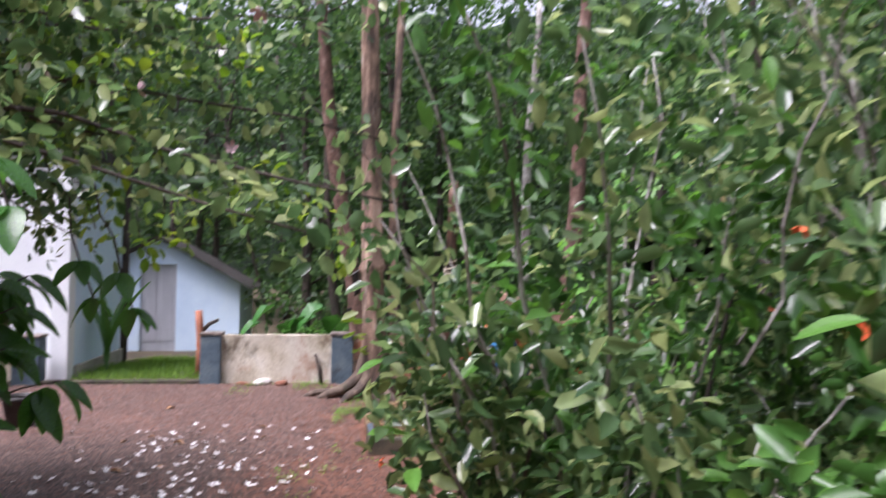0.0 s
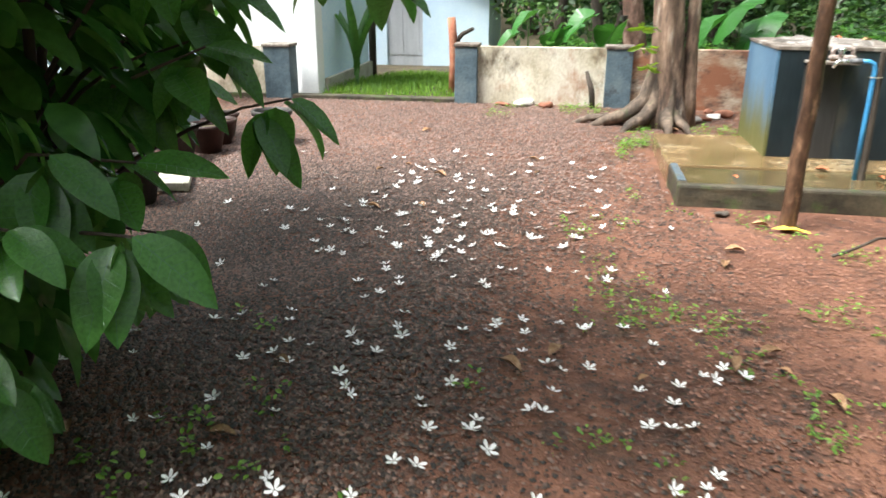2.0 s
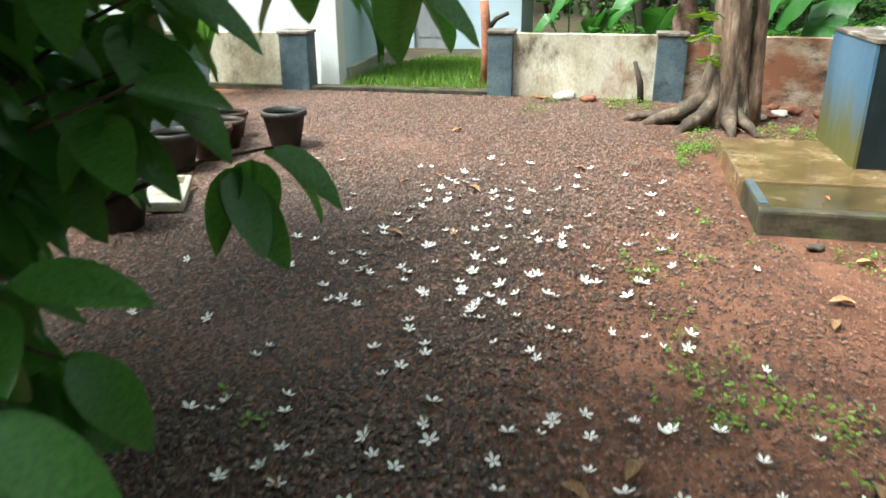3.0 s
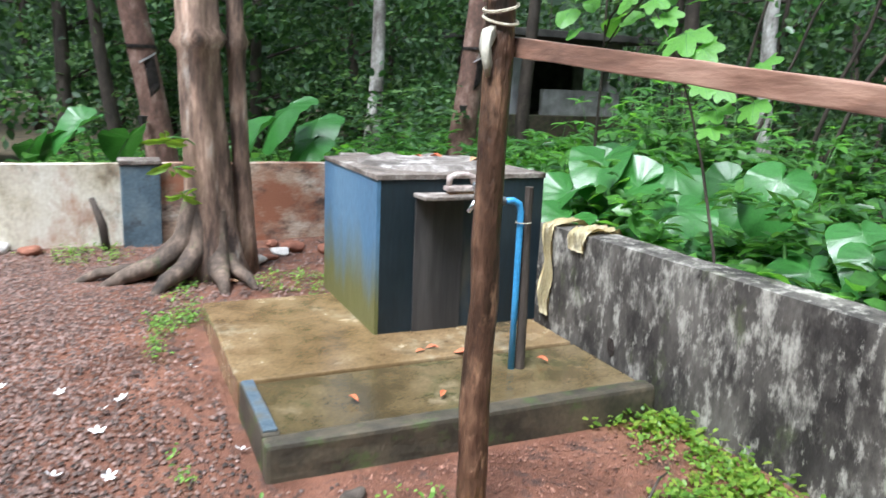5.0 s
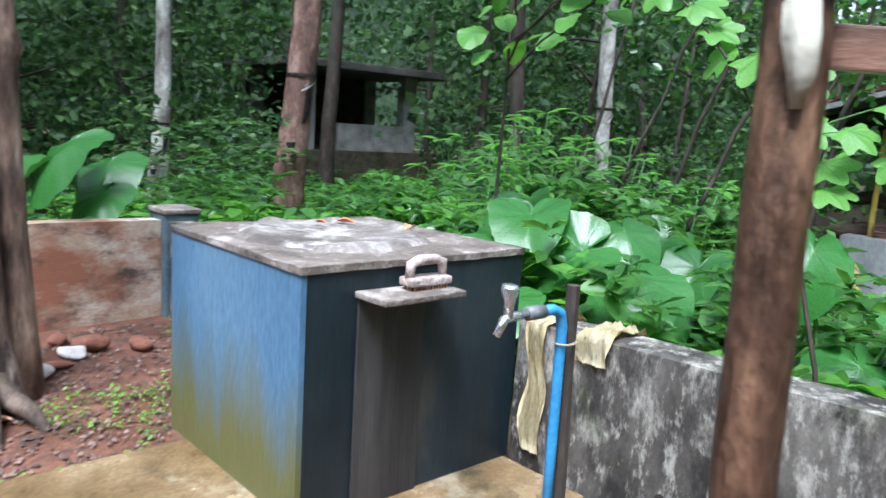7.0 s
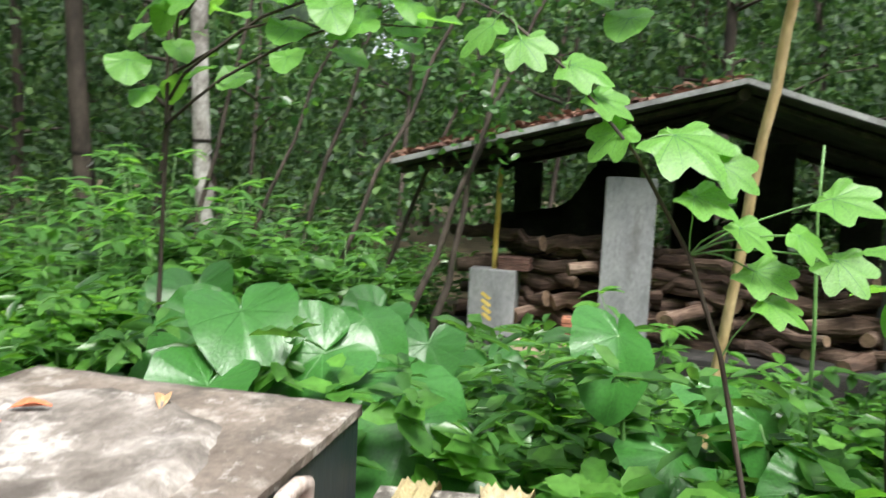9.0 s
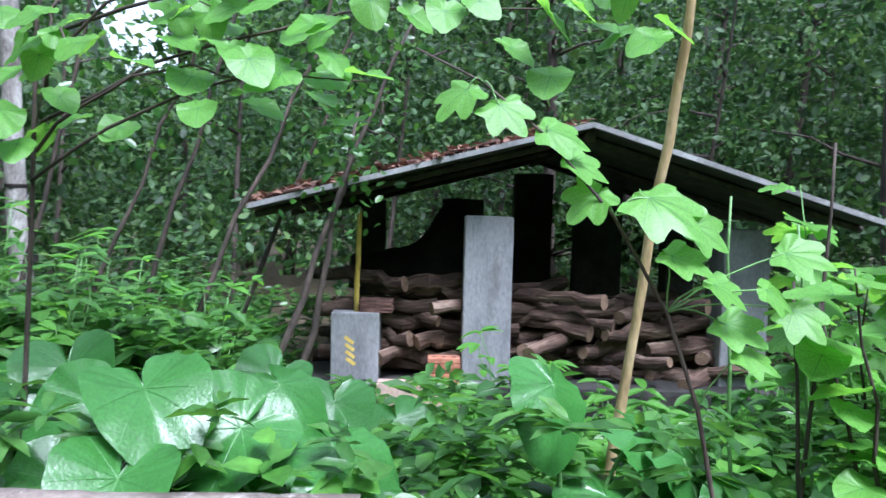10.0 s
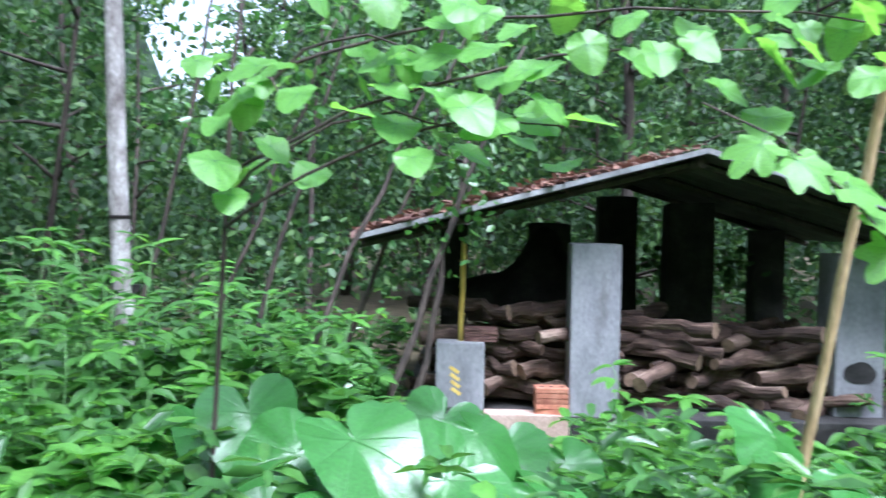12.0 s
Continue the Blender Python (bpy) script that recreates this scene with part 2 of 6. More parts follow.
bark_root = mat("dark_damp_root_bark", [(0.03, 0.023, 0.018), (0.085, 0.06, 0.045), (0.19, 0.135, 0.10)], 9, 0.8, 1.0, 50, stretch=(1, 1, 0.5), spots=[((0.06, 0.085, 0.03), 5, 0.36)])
bark_rubber = mat("reddish_rubber_bark", [(0.05, 0.03, 0.024), (0.14, 0.075, 0.055), (0.29, 0.19, 0.155)], 7, 0.8, 0.9, 40, stretch=(1, 1, 0.6), spots=[((0.46, 0.44, 0.42), 5, 0.30)])
bark_pale = mat("pale_lichen_bark", [(0.10, 0.08, 0.07), (0.28, 0.26, 0.24), (0.52, 0.50, 0.47)], 5, 0.8, 0.7, 40, stretch=(1, 1, 0.5))
bark_dark = mat("dark_wet_bark", [(0.022, 0.018, 0.014), (0.05, 0.038, 0.03), (0.09, 0.07, 0.055)], 6, 0.8, 0.8, 40, stretch=(1, 1, 0.4))
tar = mat("black_tar_paint", [(0.014, 0.012, 0.012), (0.06, 0.045, 0.04)], 16, 0.55, 0.8, 60)
latex = mat("dried_latex", [(0.55, 0.55, 0.56), (0.75, 0.75, 0.76)], 12, 0.6, 0.3, 60)
pole_mat = mat("wet_brown_pole", [(0.026, 0.014, 0.009), (0.085, 0.043, 0.026), (0.22, 0.12, 0.07)], 11, 0.5, 1.0, 70, stretch=(1, 1, 0.35), rough2=0.35, spots=[((0.30, 0.17, 0.10), 9, 0.38), ((0.018, 0.011, 0.008), 5, 0.42)])
plank_mat = mat("wet_reddish_plank", [(0.08, 0.042, 0.03), (0.24, 0.13, 0.092), (0.42, 0.26, 0.19)], 9, 0.4, 0.4, 40, stretch=(1, 0.12, 1), rough2=0.28, spots=[((0.05, 0.035, 0.03), 3.0, 0.40)])
stick_mat = mat("tan_stem", [(0.30, 0.20, 0.10), (0.46, 0.33, 0.17), (0.56, 0.43, 0.26)], 9, 0.7, 0.6, 50, stretch=(1, 1, 0.3))
bamboo_mat = mat("yellow_bamboo", [(0.42, 0.29, 0.05), (0.60, 0.43, 0.09), (0.66, 0.50, 0.15)], 6, 0.5, 0.2, 40, stretch=(1, 1, 0.3))
rope_mat = mat("pale_rope", [(0.42, 0.36, 0.26), (0.60, 0.54, 0.42)], 40, 0.9, 0.8, 90)
cloth_mat = mat("limp_cream_cloth", [(0.42, 0.33, 0.16), (0.60, 0.50, 0.29), (0.72, 0.64, 0.45)], 7, 0.9, 0.7, 120, stretch=(1, 1, 0.4))
pvc_blue = mat("blue_pvc_pipe", [(0.04, 0.22, 0.46), (0.07, 0.30, 0.58)], 6, 0.35, 0.1, 60, spec=0.5, spots=[((0.10, 0.12, 0.14), 9, 0.28)])
pvc_grey = mat("grey_plastic", [(0.10, 0.10, 0.11), (0.18, 0.18, 0.19)], 8, 0.4, 0.1, 60)
chrome = mat("dull_chrome", [(0.55, 0.55, 0.57), (0.72, 0.72, 0.74)], 12, 0.3, 0.05, 60, metallic=0.9, rough2=0.18)
black_rubber = mat("black_pot_plastic", [(0.014, 0.013, 0.013), (0.035, 0.032, 0.03), (0.06, 0.05, 0.045)], 7, 0.55, 0.2, 60)
brown_pot = mat("brown_pot_plastic", [(0.028, 0.014, 0.013), (0.06, 0.03, 0.026)], 6, 0.5, 0.2, 60)
tray_mat = mat("grubby_white_tray", [(0.28, 0.25, 0.18), (0.46, 0.43, 0.35), (0.58, 0.56, 0.48)], 6, 0.5, 0.2, 60)
brick_mat = mat("fired_clay", [(0.26, 0.09, 0.055), (0.38, 0.15, 0.09), (0.46, 0.22, 0.14)], 9, 0.85, 0.5, 60, rand=0.25)
tile_clay = mat("old_roof_tile", [(0.075, 0.040, 0.034), (0.14, 0.072, 0.058), (0.22, 0.125, 0.10)], 9, 0.8, 0.4, 60, rand=0.2)
log_mat = mat("dry_split_bark", [(0.026, 0.016, 0.012), (0.075, 0.045, 0.032), (0.17, 0.115, 0.085)], 9, 0.85, 1.0, 40, stretch=(1, 0.22, 1), rand=0.35, spots=[((0.34, 0.25, 0.19), 5, 0.37)])
log_end = mat("sawn_log_end", [(0.11, 0.07, 0.045), (0.24, 0.16, 0.105)], 14, 0.85, 0.4, 60, rand=0.2)
stone_mat = mat("pale_broken_stone", [(0.40, 0.37, 0.34), (0.62, 0.58, 0.54)], 6, 0.85, 0.5, 50)
red_clod = mat("red_laterite_lump", [(0.17, 0.065, 0.04), (0.28, 0.12, 0.075)], 8, 0.85, 0.6, 50)
petal = mat("white_petal", [(0.74, 0.71, 0.70), (0.84, 0.82, 0.82)], 20, 0.6, 0.1, 90)
petal_pink = mat("pale_pink_petal", [(0.72, 0.42, 0.48), (0.82, 0.62, 0.66)], 20, 0.6, 0.1, 90)
petal_red = mat("scarlet_petal", [(0.62, 0.06, 0.03), (0.75, 0.20, 0.06)], 20, 0.55, 0.1, 90)
dead_leaf = mat("dry_brown_leaf", [(0.22, 0.11, 0.05), (0.36, 0.20, 0.10), (0.48, 0.32, 0.20)], 9, 0.7, 0.3, 60, rand=0.4)
orange_leaf = mat("fallen_orange_leaf", [(0.46, 0.085, 0.035), (0.58, 0.19, 0.08)], 9, 0.6, 0.3, 60)
yellow_leaf = mat("fallen_yellow_leaf", [(0.62, 0.42, 0.03), (0.72, 0.55, 0.08)], 9, 0.6, 0.2, 60)


def tank_paint():
    """Blue tank paint, overgrown by olive algae from below with a ragged upper edge."""
    m = mat("blue_tank_paint", [(0.055, 0.12, 0.20), (0.085, 0.17, 0.275), (0.12, 0.21, 0.31)], 2.5, 0.5, 0.25, 50, stretch=(1, 1, 0.35), rough2=0.32,
            spots=[((0.17, 0.24, 0.30), 6, 0.28)])
    n, l = m.node_tree.nodes, m.node_tree.links
    b = n["Principled BSDF"]
    old = b.inputs["Base Color"].links[0].from_socket
    co = n.new("ShaderNodeTexCoord")
    mp = n.new("ShaderNodeMapping")
    mp.inputs["Scale"].default_value = (9, 9, 1.1)
    l.new(co.outputs["Object"], mp.inputs["Vector"])
    nz = n.new("ShaderNodeTexNoise")
    nz.inputs["Scale"].default_value, nz.inputs["Detail"].default_value = 1.0, 5
    l.new(mp.outputs[0], nz.inputs["Vector"])
    sp = n.new("ShaderNodeSeparateXYZ")
    l.new(co.outputs["Object"], sp.inputs[0])
    ad = n.new("ShaderNodeMath")
    ad.operation = "MULTIPLY_ADD"
    ad.inputs[1].default_value = 0.55
    l.new(nz.outputs["Fac"], ad.inputs[0])
    l.new(sp.outputs["Z"], ad.inputs[2])
    mr = n.new("ShaderNodeMapRange")
    mr.inputs["From Min"].default_value, mr.inputs["From Max"].default_value = 0.92, 0.55
    l.new(ad.outputs[0], mr.inputs["Value"])
    mx = n.new("ShaderNodeMix")
    mx.data_type = "RGBA"
    l.new(mr.outputs[0], mx.inputs[0])
    l.new(old, mx.inputs[6])
    mx.inputs[7].default_value = (0.115, 0.115, 0.04, 1)
    l.new(mx.outputs[2], b.inputs["Base Color"])
    return m


tank_side = tank_paint()
# Dark paint, blackened further to put the front's shade into the colour.
tank_front = mat("shaded_black_paint", [(0.005, 0.010, 0.013), (0.010, 0.018, 0.024), (0.018, 0.028, 0.036)], 3, 0.6, 0.3, 50, stretch=(1, 1, 0.2), rough2=0.35, spots=[((0.055, 0.05, 0.04), 3.2, 0.34)])
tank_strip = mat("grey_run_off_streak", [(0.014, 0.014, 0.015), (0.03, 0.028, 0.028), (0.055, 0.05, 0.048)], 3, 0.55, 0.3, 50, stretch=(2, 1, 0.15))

leaf_dark = leaf_mat("glossy_dark_leaf", [(0.032, 0.11, 0.028), (0.062, 0.17, 0.04), (0.10, 0.235, 0.06)], 0.13, 0.42)
leaf_mid = leaf_mat("wet_green_leaf", [(0.03, 0.085, 0.022), (0.055, 0.15, 0.03), (0.085, 0.20, 0.04)], 0.32, 0.38)
leaf_bright = leaf_mat("fresh_green_leaf", [(0.06, 0.17, 0.03), (0.10, 0.26, 0.04), (0.14, 0.32, 0.06)], 0.34, 0.45)
leaf_lime = leaf_mat("yellow_green_leaf", [(0.09, 0.19, 0.025), (0.15, 0.27, 0.035), (0.24, 0.33, 0.05)], 0.4, 0.45)
leaf_arum = leaf_mat("waxy_arum_leaf", [(0.016, 0.078, 0.014), (0.028, 0.115, 0.021), (0.045, 0.155, 0.03)], 0.3, 0.2)
leaf_shrub = leaf_mat("hibiscus_leaf", [(0.03, 0.065, 0.026), (0.065, 0.125, 0.048), (0.125, 0.20, 0.08), (0.27, 0.32, 0.14)], 0.2, 0.42)
leaf_forest = leaf_mat("forest_leaf", [(0.013, 0.038, 0.012), (0.028, 0.073, 0.020), (0.05, 0.115, 0.031), (0.088, 0.16, 0.044)], 0.6, 0.34)
vein_mat = leaf_mat("pale_leaf_vein", [(0.045, 0.15, 0.035), (0.065, 0.19, 0.045)], 0.4, 0.2)
stalk_mat = mat("green_stalk", [(0.08, 0.17, 0.05), (0.13, 0.26, 0.08)], 8, 0.45, 0.2, 60)
weed_mat = leaf_mat("ground_weed", [(0.08, 0.17, 0.03), (0.13, 0.26, 0.04), (0.20, 0.33, 0.06)], 0.5, 0.35)


# ---- leaves ----
LEAF5 = (np.array([(0, 0, 0), (0, .5, -.03), (0, 1, -.14), (-.27, .68, .03), (-.25, .26, .05), (.25, .26, .05), (.27, .68, .03)]), np.array([(0, 1, 2, 3, 4), (0, 5, 6, 2, 1)]))
LEAF4 = (np.array([(0, 0, 0), (-.3, .5, .04), (0, 1, -.08), (.3, .5, .04)]), np.array([(0, 3, 2, 1)]))
NARROW = (LEAF5[0] * (0.55, 1, 1), LEAF5[1])


def blade(width, droop=0.25, fold=0.10, rows=8, wave=0.0):
    """A leaf one long as a grid of four by rows; width gives half its breadth along it."""
    v, f = [], []
    for i in range(rows + 1):
        u = i / rows
        w = width(u)
        for k, s in enumerate((-1, -.5, 0, .5, 1)):
            v.append((s * w, u, fold * abs(s) * w * 2 - droop * u * u + wave * math.sin(u * 9 + s * 2) * abs(s)))
    for i in range(rows):
        for k in range(4):
            a = i * 5 + k
            f.append((a, a + 1, a + 6, a + 5))
    return np.array(v), np.array(f)


OVATE = blade(lambda u: .235 * math.sin(math.pi * u ** .8) ** .75 + 1e-4, 0.22, 0.12, 8, 0.008)


def cloud(name, template, places, ways, sizes, material, roll=0.6, up=0.5, smooth=False, seed=1):
    """One mesh of many leaves: places of the stalks, ways they point, lengths."""
    r = np.random.default_rng(seed)
    n = len(places)
    d = ways / (np.linalg.norm(ways, axis=1, keepdims=True) + 1e-9)
    nrm = r.normal(size=(n, 3)) * roll + np.array((0, 0, up))
    x = np.cross(d, nrm)
    x /= np.linalg.norm(x, axis=1, keepdims=True) + 1e-9
    z = np.cross(x, d)
    tv, tf = template
    v = (tv[None, :, 0:1] * x[:, None] + tv[None, :, 1:2] * d[:, None] + tv[None, :, 2:3] * z[:, None]) * np.asarray(sizes)[:, None, None] + places[:, None]
    f = tf[None] + (np.arange(n) * len(tv))[:, None, None]
    return arrays(name, v.reshape(-1, 3), f.reshape(-1, tf.shape[1]), material, smooth)


def ball_points(r, n, centre, radii, shell=0.0):
    d = r.normal(size=(n, 3))
    d /= np.linalg.norm(d, axis=1, keepdims=True)
    q = (shell ** 3 + (1 - shell ** 3) * r.random(n)) ** (1 / 3)
    return np.array(centre) + d * q[:, None] * np.array(radii), d


def whorls(r, centres, per, spread=0.5, droop=0.2):
    """Tufts of leaves at twig ends: places and ways."""
    n = len(centres)
    a = r.random((n, 1)) * 6.28 + np.arange(per)[None] * (6.28 / per) + r.normal(size=(n, per)) * .35
    w = np.stack([np.cos(a), np.sin(a), r.normal(size=(n, per)) * spread - droop], axis=2)
    p = np.repeat(centres[:, None], per, axis=1) + r.normal(size=(n, per, 3)) * 0.02
    return p.reshape(-1, 3), w.reshape(-1, 3)


def smooth01(a):
    a = np.clip(a, 0, 1)
    return a * a * (3 - 2 * a)


def ground_z(x, y):
    """The yard is level; beyond the walls the ground falls away a little."""
    return -np.maximum(0.35 * smooth01((x - 1.35) / 4), 0.41 * smooth01((y - 3.4) / 7))


def gz(x, y):
    return float(ground_z(np.float64(x), np.float64(y)))


# ---- ground ----
def build_ground():
    xs = np.unique(np.concatenate([[-400, -150, -60, -30, -18], np.arange(-12, 16.01, .25), [20, 30, 60, 150, 400]]))
    ys = np.unique(np.concatenate([[-400, -150, -60, -30, -18], np.arange(-12, 18.01, .25), [24, 34, 60, 150, 400]]))
    X, Y = np.meshgrid(xs, ys)
    Z = ground_z(X, Y) + 0.012 * np.sin(X * 1.7 + np.sin(Y * 1.3)) * np.cos(Y * 1.9 + .4 * X)
    v = np.stack([X, Y, Z - 0.012], axis=-1).reshape(-1, 3)
    w = len(xs)
    i = np.arange(len(xs) - 1)[None] + np.arange(len(ys) - 1)[:, None] * w
    f = np.stack([i, i + 1, i + w + 1, i + w], axis=-1).reshape(-1, 4)
    me = arrays("ground", v, f, [soil, floor_litter], True)
    c = v[f].mean(axis=1)
    wood = (c[:, 0] > 1.15) | (c[:, 1] > 3.4) | (c[:, 0] < -7.5) | (c[:, 1] < -11)
    me.polygons.foreach_set("material_index", wood.astype(np.int32))
    tagged(new("ground", me), "red gravelly soil yard running into dark forest floor", "ground", kind="structure")


build_ground()

# ---- low walls round the yard ----
WALL_Y = 3.12


def wall_run(name, p0, p1, thick, z1, material, label, bevel=0.012, top=None):
    """A plastered wall from p0 to p1 on its yard side, thickening away to the left of that line."""
    d = Vector((p1[0] - p0[0], p1[1] - p0[1], 0))
    m = Matrix.Translation((p0[0], p0[1], 0)) @ Matrix.Rotation(math.atan2(d.y, d.x), 4, "Z")
    bm = bmesh.new()
    box(bm, 0, d.length, 0, thick, -0.45, z1, 0, m)
    bmesh.ops.subdivide_edges(bm, edges=[e for e in bm.edges if e.calc_length() > 0.6], cuts=14, use_grid_fill=True)
    for v in bm.verts:
        v.co += noise.noise_vector(v.co * 3.1) * 0.008
    ob = part(name, bm, material)
    return tagged(ob, label, "wall", kind="structure")


wall_run("wall_north_1", (-2.60, WALL_Y), (-1.10, WALL_Y), .13, .66, wall_cream, "stained cream plaster yard wall with black mould")
wall_run("wall_north_2", (-0.80, WALL_Y), (0.80, WALL_Y), .13, .66, wall_red, "plaster yard wall splashed with red mud")
wall_run("wall_north_3", (-9.0, WALL_Y), (-5.27, WALL_Y), .13, .62, wall_cream, "stained cream plaster yard wall beside the house")
wall_run("wall_east_1", (0.96, 3.0), (0.96, 0.97), -.15, .66, mossy, "mouldy low plaster wall behind the tank")
wall_run("wall_east_2", (0.935, -0.03), (1.24, -3.6), .17, .69, mossy, "mossy black-stained low plaster wall")
wall_run("wall_east_3", (1.24, -3.6), (1.5, -10), .17, .69, mossy, "mossy low plaster wall behind shrubs")


def pillar(name, x0, x1, y0, y1, z1, label):
    p = empty(name, label, "pillar", "yard wall pillars")
    bm = boxed(x0, x1, y0, y1, -.42, z1, 0.012)
    part("shaft", bm, blue_post, p)
    part("cap", boxed(x0 - .015, x1 + .015, y0 - .015, y1 + .015, z1, z1 + .035, 0.01), lid_mat, p, "lichen-grey cement cap")


pillar("gate_pillar", -2.87, -2.60, 3.03, 3.30, .66, "faded blue gate pillar with black stains")
pillar("gate_pillar", -5.27, -4.93, 3.03, 3.30, .62, "faded blue gate pillar beside the white house")
pillar("wall_pillar", -1.10, -0.80, 3.05, 3.32, .66, "faded dark blue pillar in the cream wall")
pillar("wall_pillar", 0.80, 1.03, 3.05, 3.32, .70, "dark blue corner pillar with a grey cap")

kerb = boxed(-9, -2.87, 3.05, 3.22, -.05, .045, 0.01)
thing("gate_kerb", rough_up(kerb, .006, 3, 2), kerb_mat, "low dark cement kerb across the gateway", "kerb", kind="structure")

# ---- slab and tank ----
slab = empty("wash_platform", "wet brown concrete washing platform with a worn rim", "platform")
bm = boxed(-.745, .94, -.395, .82, -.1, .13, 0.012)
part("back_slab", rough_up(bm, .004, 5, 1), [slab_mat], slab)
bm = boxed(-.735, .955, -1.0, -.401, -.1, .118, 0.01)
part("front_slab", rough_up(bm, .004, 5, 1), [slab_front], slab, "darker wet front strip with algae")
bm = boxed(-.75, -.68, -.95, -.42, -.1, .145, 0.018)
part("side_rim", rough_up(bm, .006, 9, 3), kerb_mat, slab)
part("rim_paint", rough_up(boxed(-.742, -.69, -.93, -.44, .140, .151, .004), .003, 14, 4), blue_worn, slab, "worn blue paint on the rim")
bm = boxed(-.755, .96, -1.04, -.95, -.1, .142, 0.018)
part("front_rim", rough_up(bm, .006, 9, 3), kerb_mat, slab, "dark mossy rim")

tank = empty("water_tank", "blue cement water tank overgrown with algae on the platform", "water tank")
part("side_wall", boxed(0, .02, 0, .955, .13, .93, 0.0), tank_side, tank, "faded blue side with olive algae")
part("front_wall", boxed(.02, .955, .002, .022, .13, .93, 0.0), tank_front, tank, "near-black painted front, partly shade in its colour")
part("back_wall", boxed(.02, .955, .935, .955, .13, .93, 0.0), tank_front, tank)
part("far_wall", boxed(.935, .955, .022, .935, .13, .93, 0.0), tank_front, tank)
bm = boxed(-.006, .96, -.006, .96, .93, .952, 0)
bmesh.ops.subdivide_edges(bm, edges=bm.edges[:], cuts=24, use_grid_fill=True)
for v in bm.verts:
    if v.co.z > .94:
        v.co.z += .008 * noise.noise(v.co * 5) + .005 * noise.noise(v.co * 19) - .012 * math.exp(-((v.co.x - .62) ** 2 + (v.co.y - .6) ** 2) * 14)
    else:
        v.co += noise.noise_vector(v.co * 25) * .003
part("lid", bm, lid_mat, tank, "rough grey lid crusted with white lichen", True)
crust_mat = mat("white_lichen_crust", [(0.09, 0.075, 0.064), (0.185, 0.16, 0.143), (0.38, 0.345, 0.32)], 5.5, 0.9, 1.0, 55, spots=[((0.58, 0.54, 0.51), 5.0, 0.40), ((0.075, 0.063, 0.055), 4.0, 0.43)])
bm = bmesh.new()
rings = []
for i in range(13):
    u = i / 12
    row = []
    for k in range(64):
        a = 2 * math.pi * k / 64
        out = (.37 + .06 * noise.noise(Vector((math.cos(a) * 1.3, math.sin(a) * 1.3, 2))) + .03 * noise.noise(Vector((math.cos(a) * 5, math.sin(a) * 5, 7)))) * u
        x, y = .44 + out * math.cos(a) * 1.05, .50 + out * math.sin(a)
        z = .9535 + .017 * (1 - u ** 8) + .020 * math.exp(-((u - .86) / .10) ** 2) * (.5 + noise.noise(Vector((x * 9, y * 9, 1)))) + .008 * noise.noise(Vector((x * 16, y * 16, 3))) - .012 * math.exp(-(u / .5) ** 2)
        row.append(bm.verts.new((x, y, z if i < 12 else .944)))
    rings.append(row)
for a, b in zip(rings, rings[1:]):
    for k in range(64):
        bm.faces.new((a[k], a[(k + 1) % 64], b[(k + 1) % 64], b[k]))
bmesh.ops.remove_doubles(bm, verts=rings[0], dist=.0005)
part("lichen_crust", bm, crust_mat, tank, "rough raised white lichen crust on the lid", True)
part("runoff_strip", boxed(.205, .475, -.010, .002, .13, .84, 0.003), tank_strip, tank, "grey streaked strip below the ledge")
bm = boxed(.195, .53, -.155, .006, .842, .862, 0.005)
part("ledge", rough_up(bm, .004, 14, 2), lid_mat, tank, "thin cement ledge")

brush_mat = mat("grubby_pink_plastic", [(0.22, 0.17, 0.15), (0.42, 0.34, 0.31), (0.58, 0.50, 0.47)], 16, 0.6, 0.5, 60, spots=[((0.10, 0.07, 0.06), 20, 0.38)])
brush = empty("scrubbing_brush", "grubby pinkish plastic scrubbing brush on the tank ledge", "brush", loc=(.43, -.06, .862))
part("base", boxed(-.085, .085, -.036, .036, .014, .042, .008), brush_mat, brush)
bm = bmesh.new()
tube(bm, [(-.07, 0, .035), (-.066, 0, .085), (-.03, 0, .096), (.03, 0, .096), (.066, 0, .085), (.07, 0, .035)], [.015, .017, .018, .018, .017, .015], 8, .2, 30)
part("grip", bm, brush_mat, brush, smooth=True)
bm = bmesh.new()
for i in range(12):
    for k in range(4):
        tube(bm, [(-.066 + i * .012, -.024 + k * .016, .014), (-.068 + i * .0125, -.026 + k * .0175, 0)], .004, 4)
part("bristles", bm, dead_leaf, brush, "brown bristles")

# ---- tap on its pipe ----
stand = empty("standpipe", "blue pipe with a tap tied to a dark stake", "standpipe", loc=(.47, -.60, .112))
bm = bmesh.new()
tube(bm, [(0, 0, 0), (0.0, 0, .4), (0, 0, .745), (-.012, 0, .785), (-.045, 0, .80), (-.09, 0, .80)], .0155, 12)
part("pipe", bm, pvc_blue, stand, smooth=True)
bm = bmesh.new()
tube(bm, [(.045, -.005, 0), (.043, -.003, .3), (.036, 0, .6), (.036, 0, .86)], [.024, .022, .02, .018], 9, .25, 20)
part("stake", bm, bark_dark, stand, "rough dark wooden stake")
bm = bmesh.new()
tube(bm, [(-.085, 0, .80), (-.15, 0, .80)], .019, 12)
part("coupler", bm, pvc_grey, stand, smooth=True)
bm = bmesh.new()
tube(bm, [(-.145, 0, .80), (-.20, 0, .80), (-.235, 0, .795), (-.262, 0, .755)], [.012, .013, .013, .011], 10)
part("spout", bm, chrome, stand, smooth=True)
bm = bmesh.new()
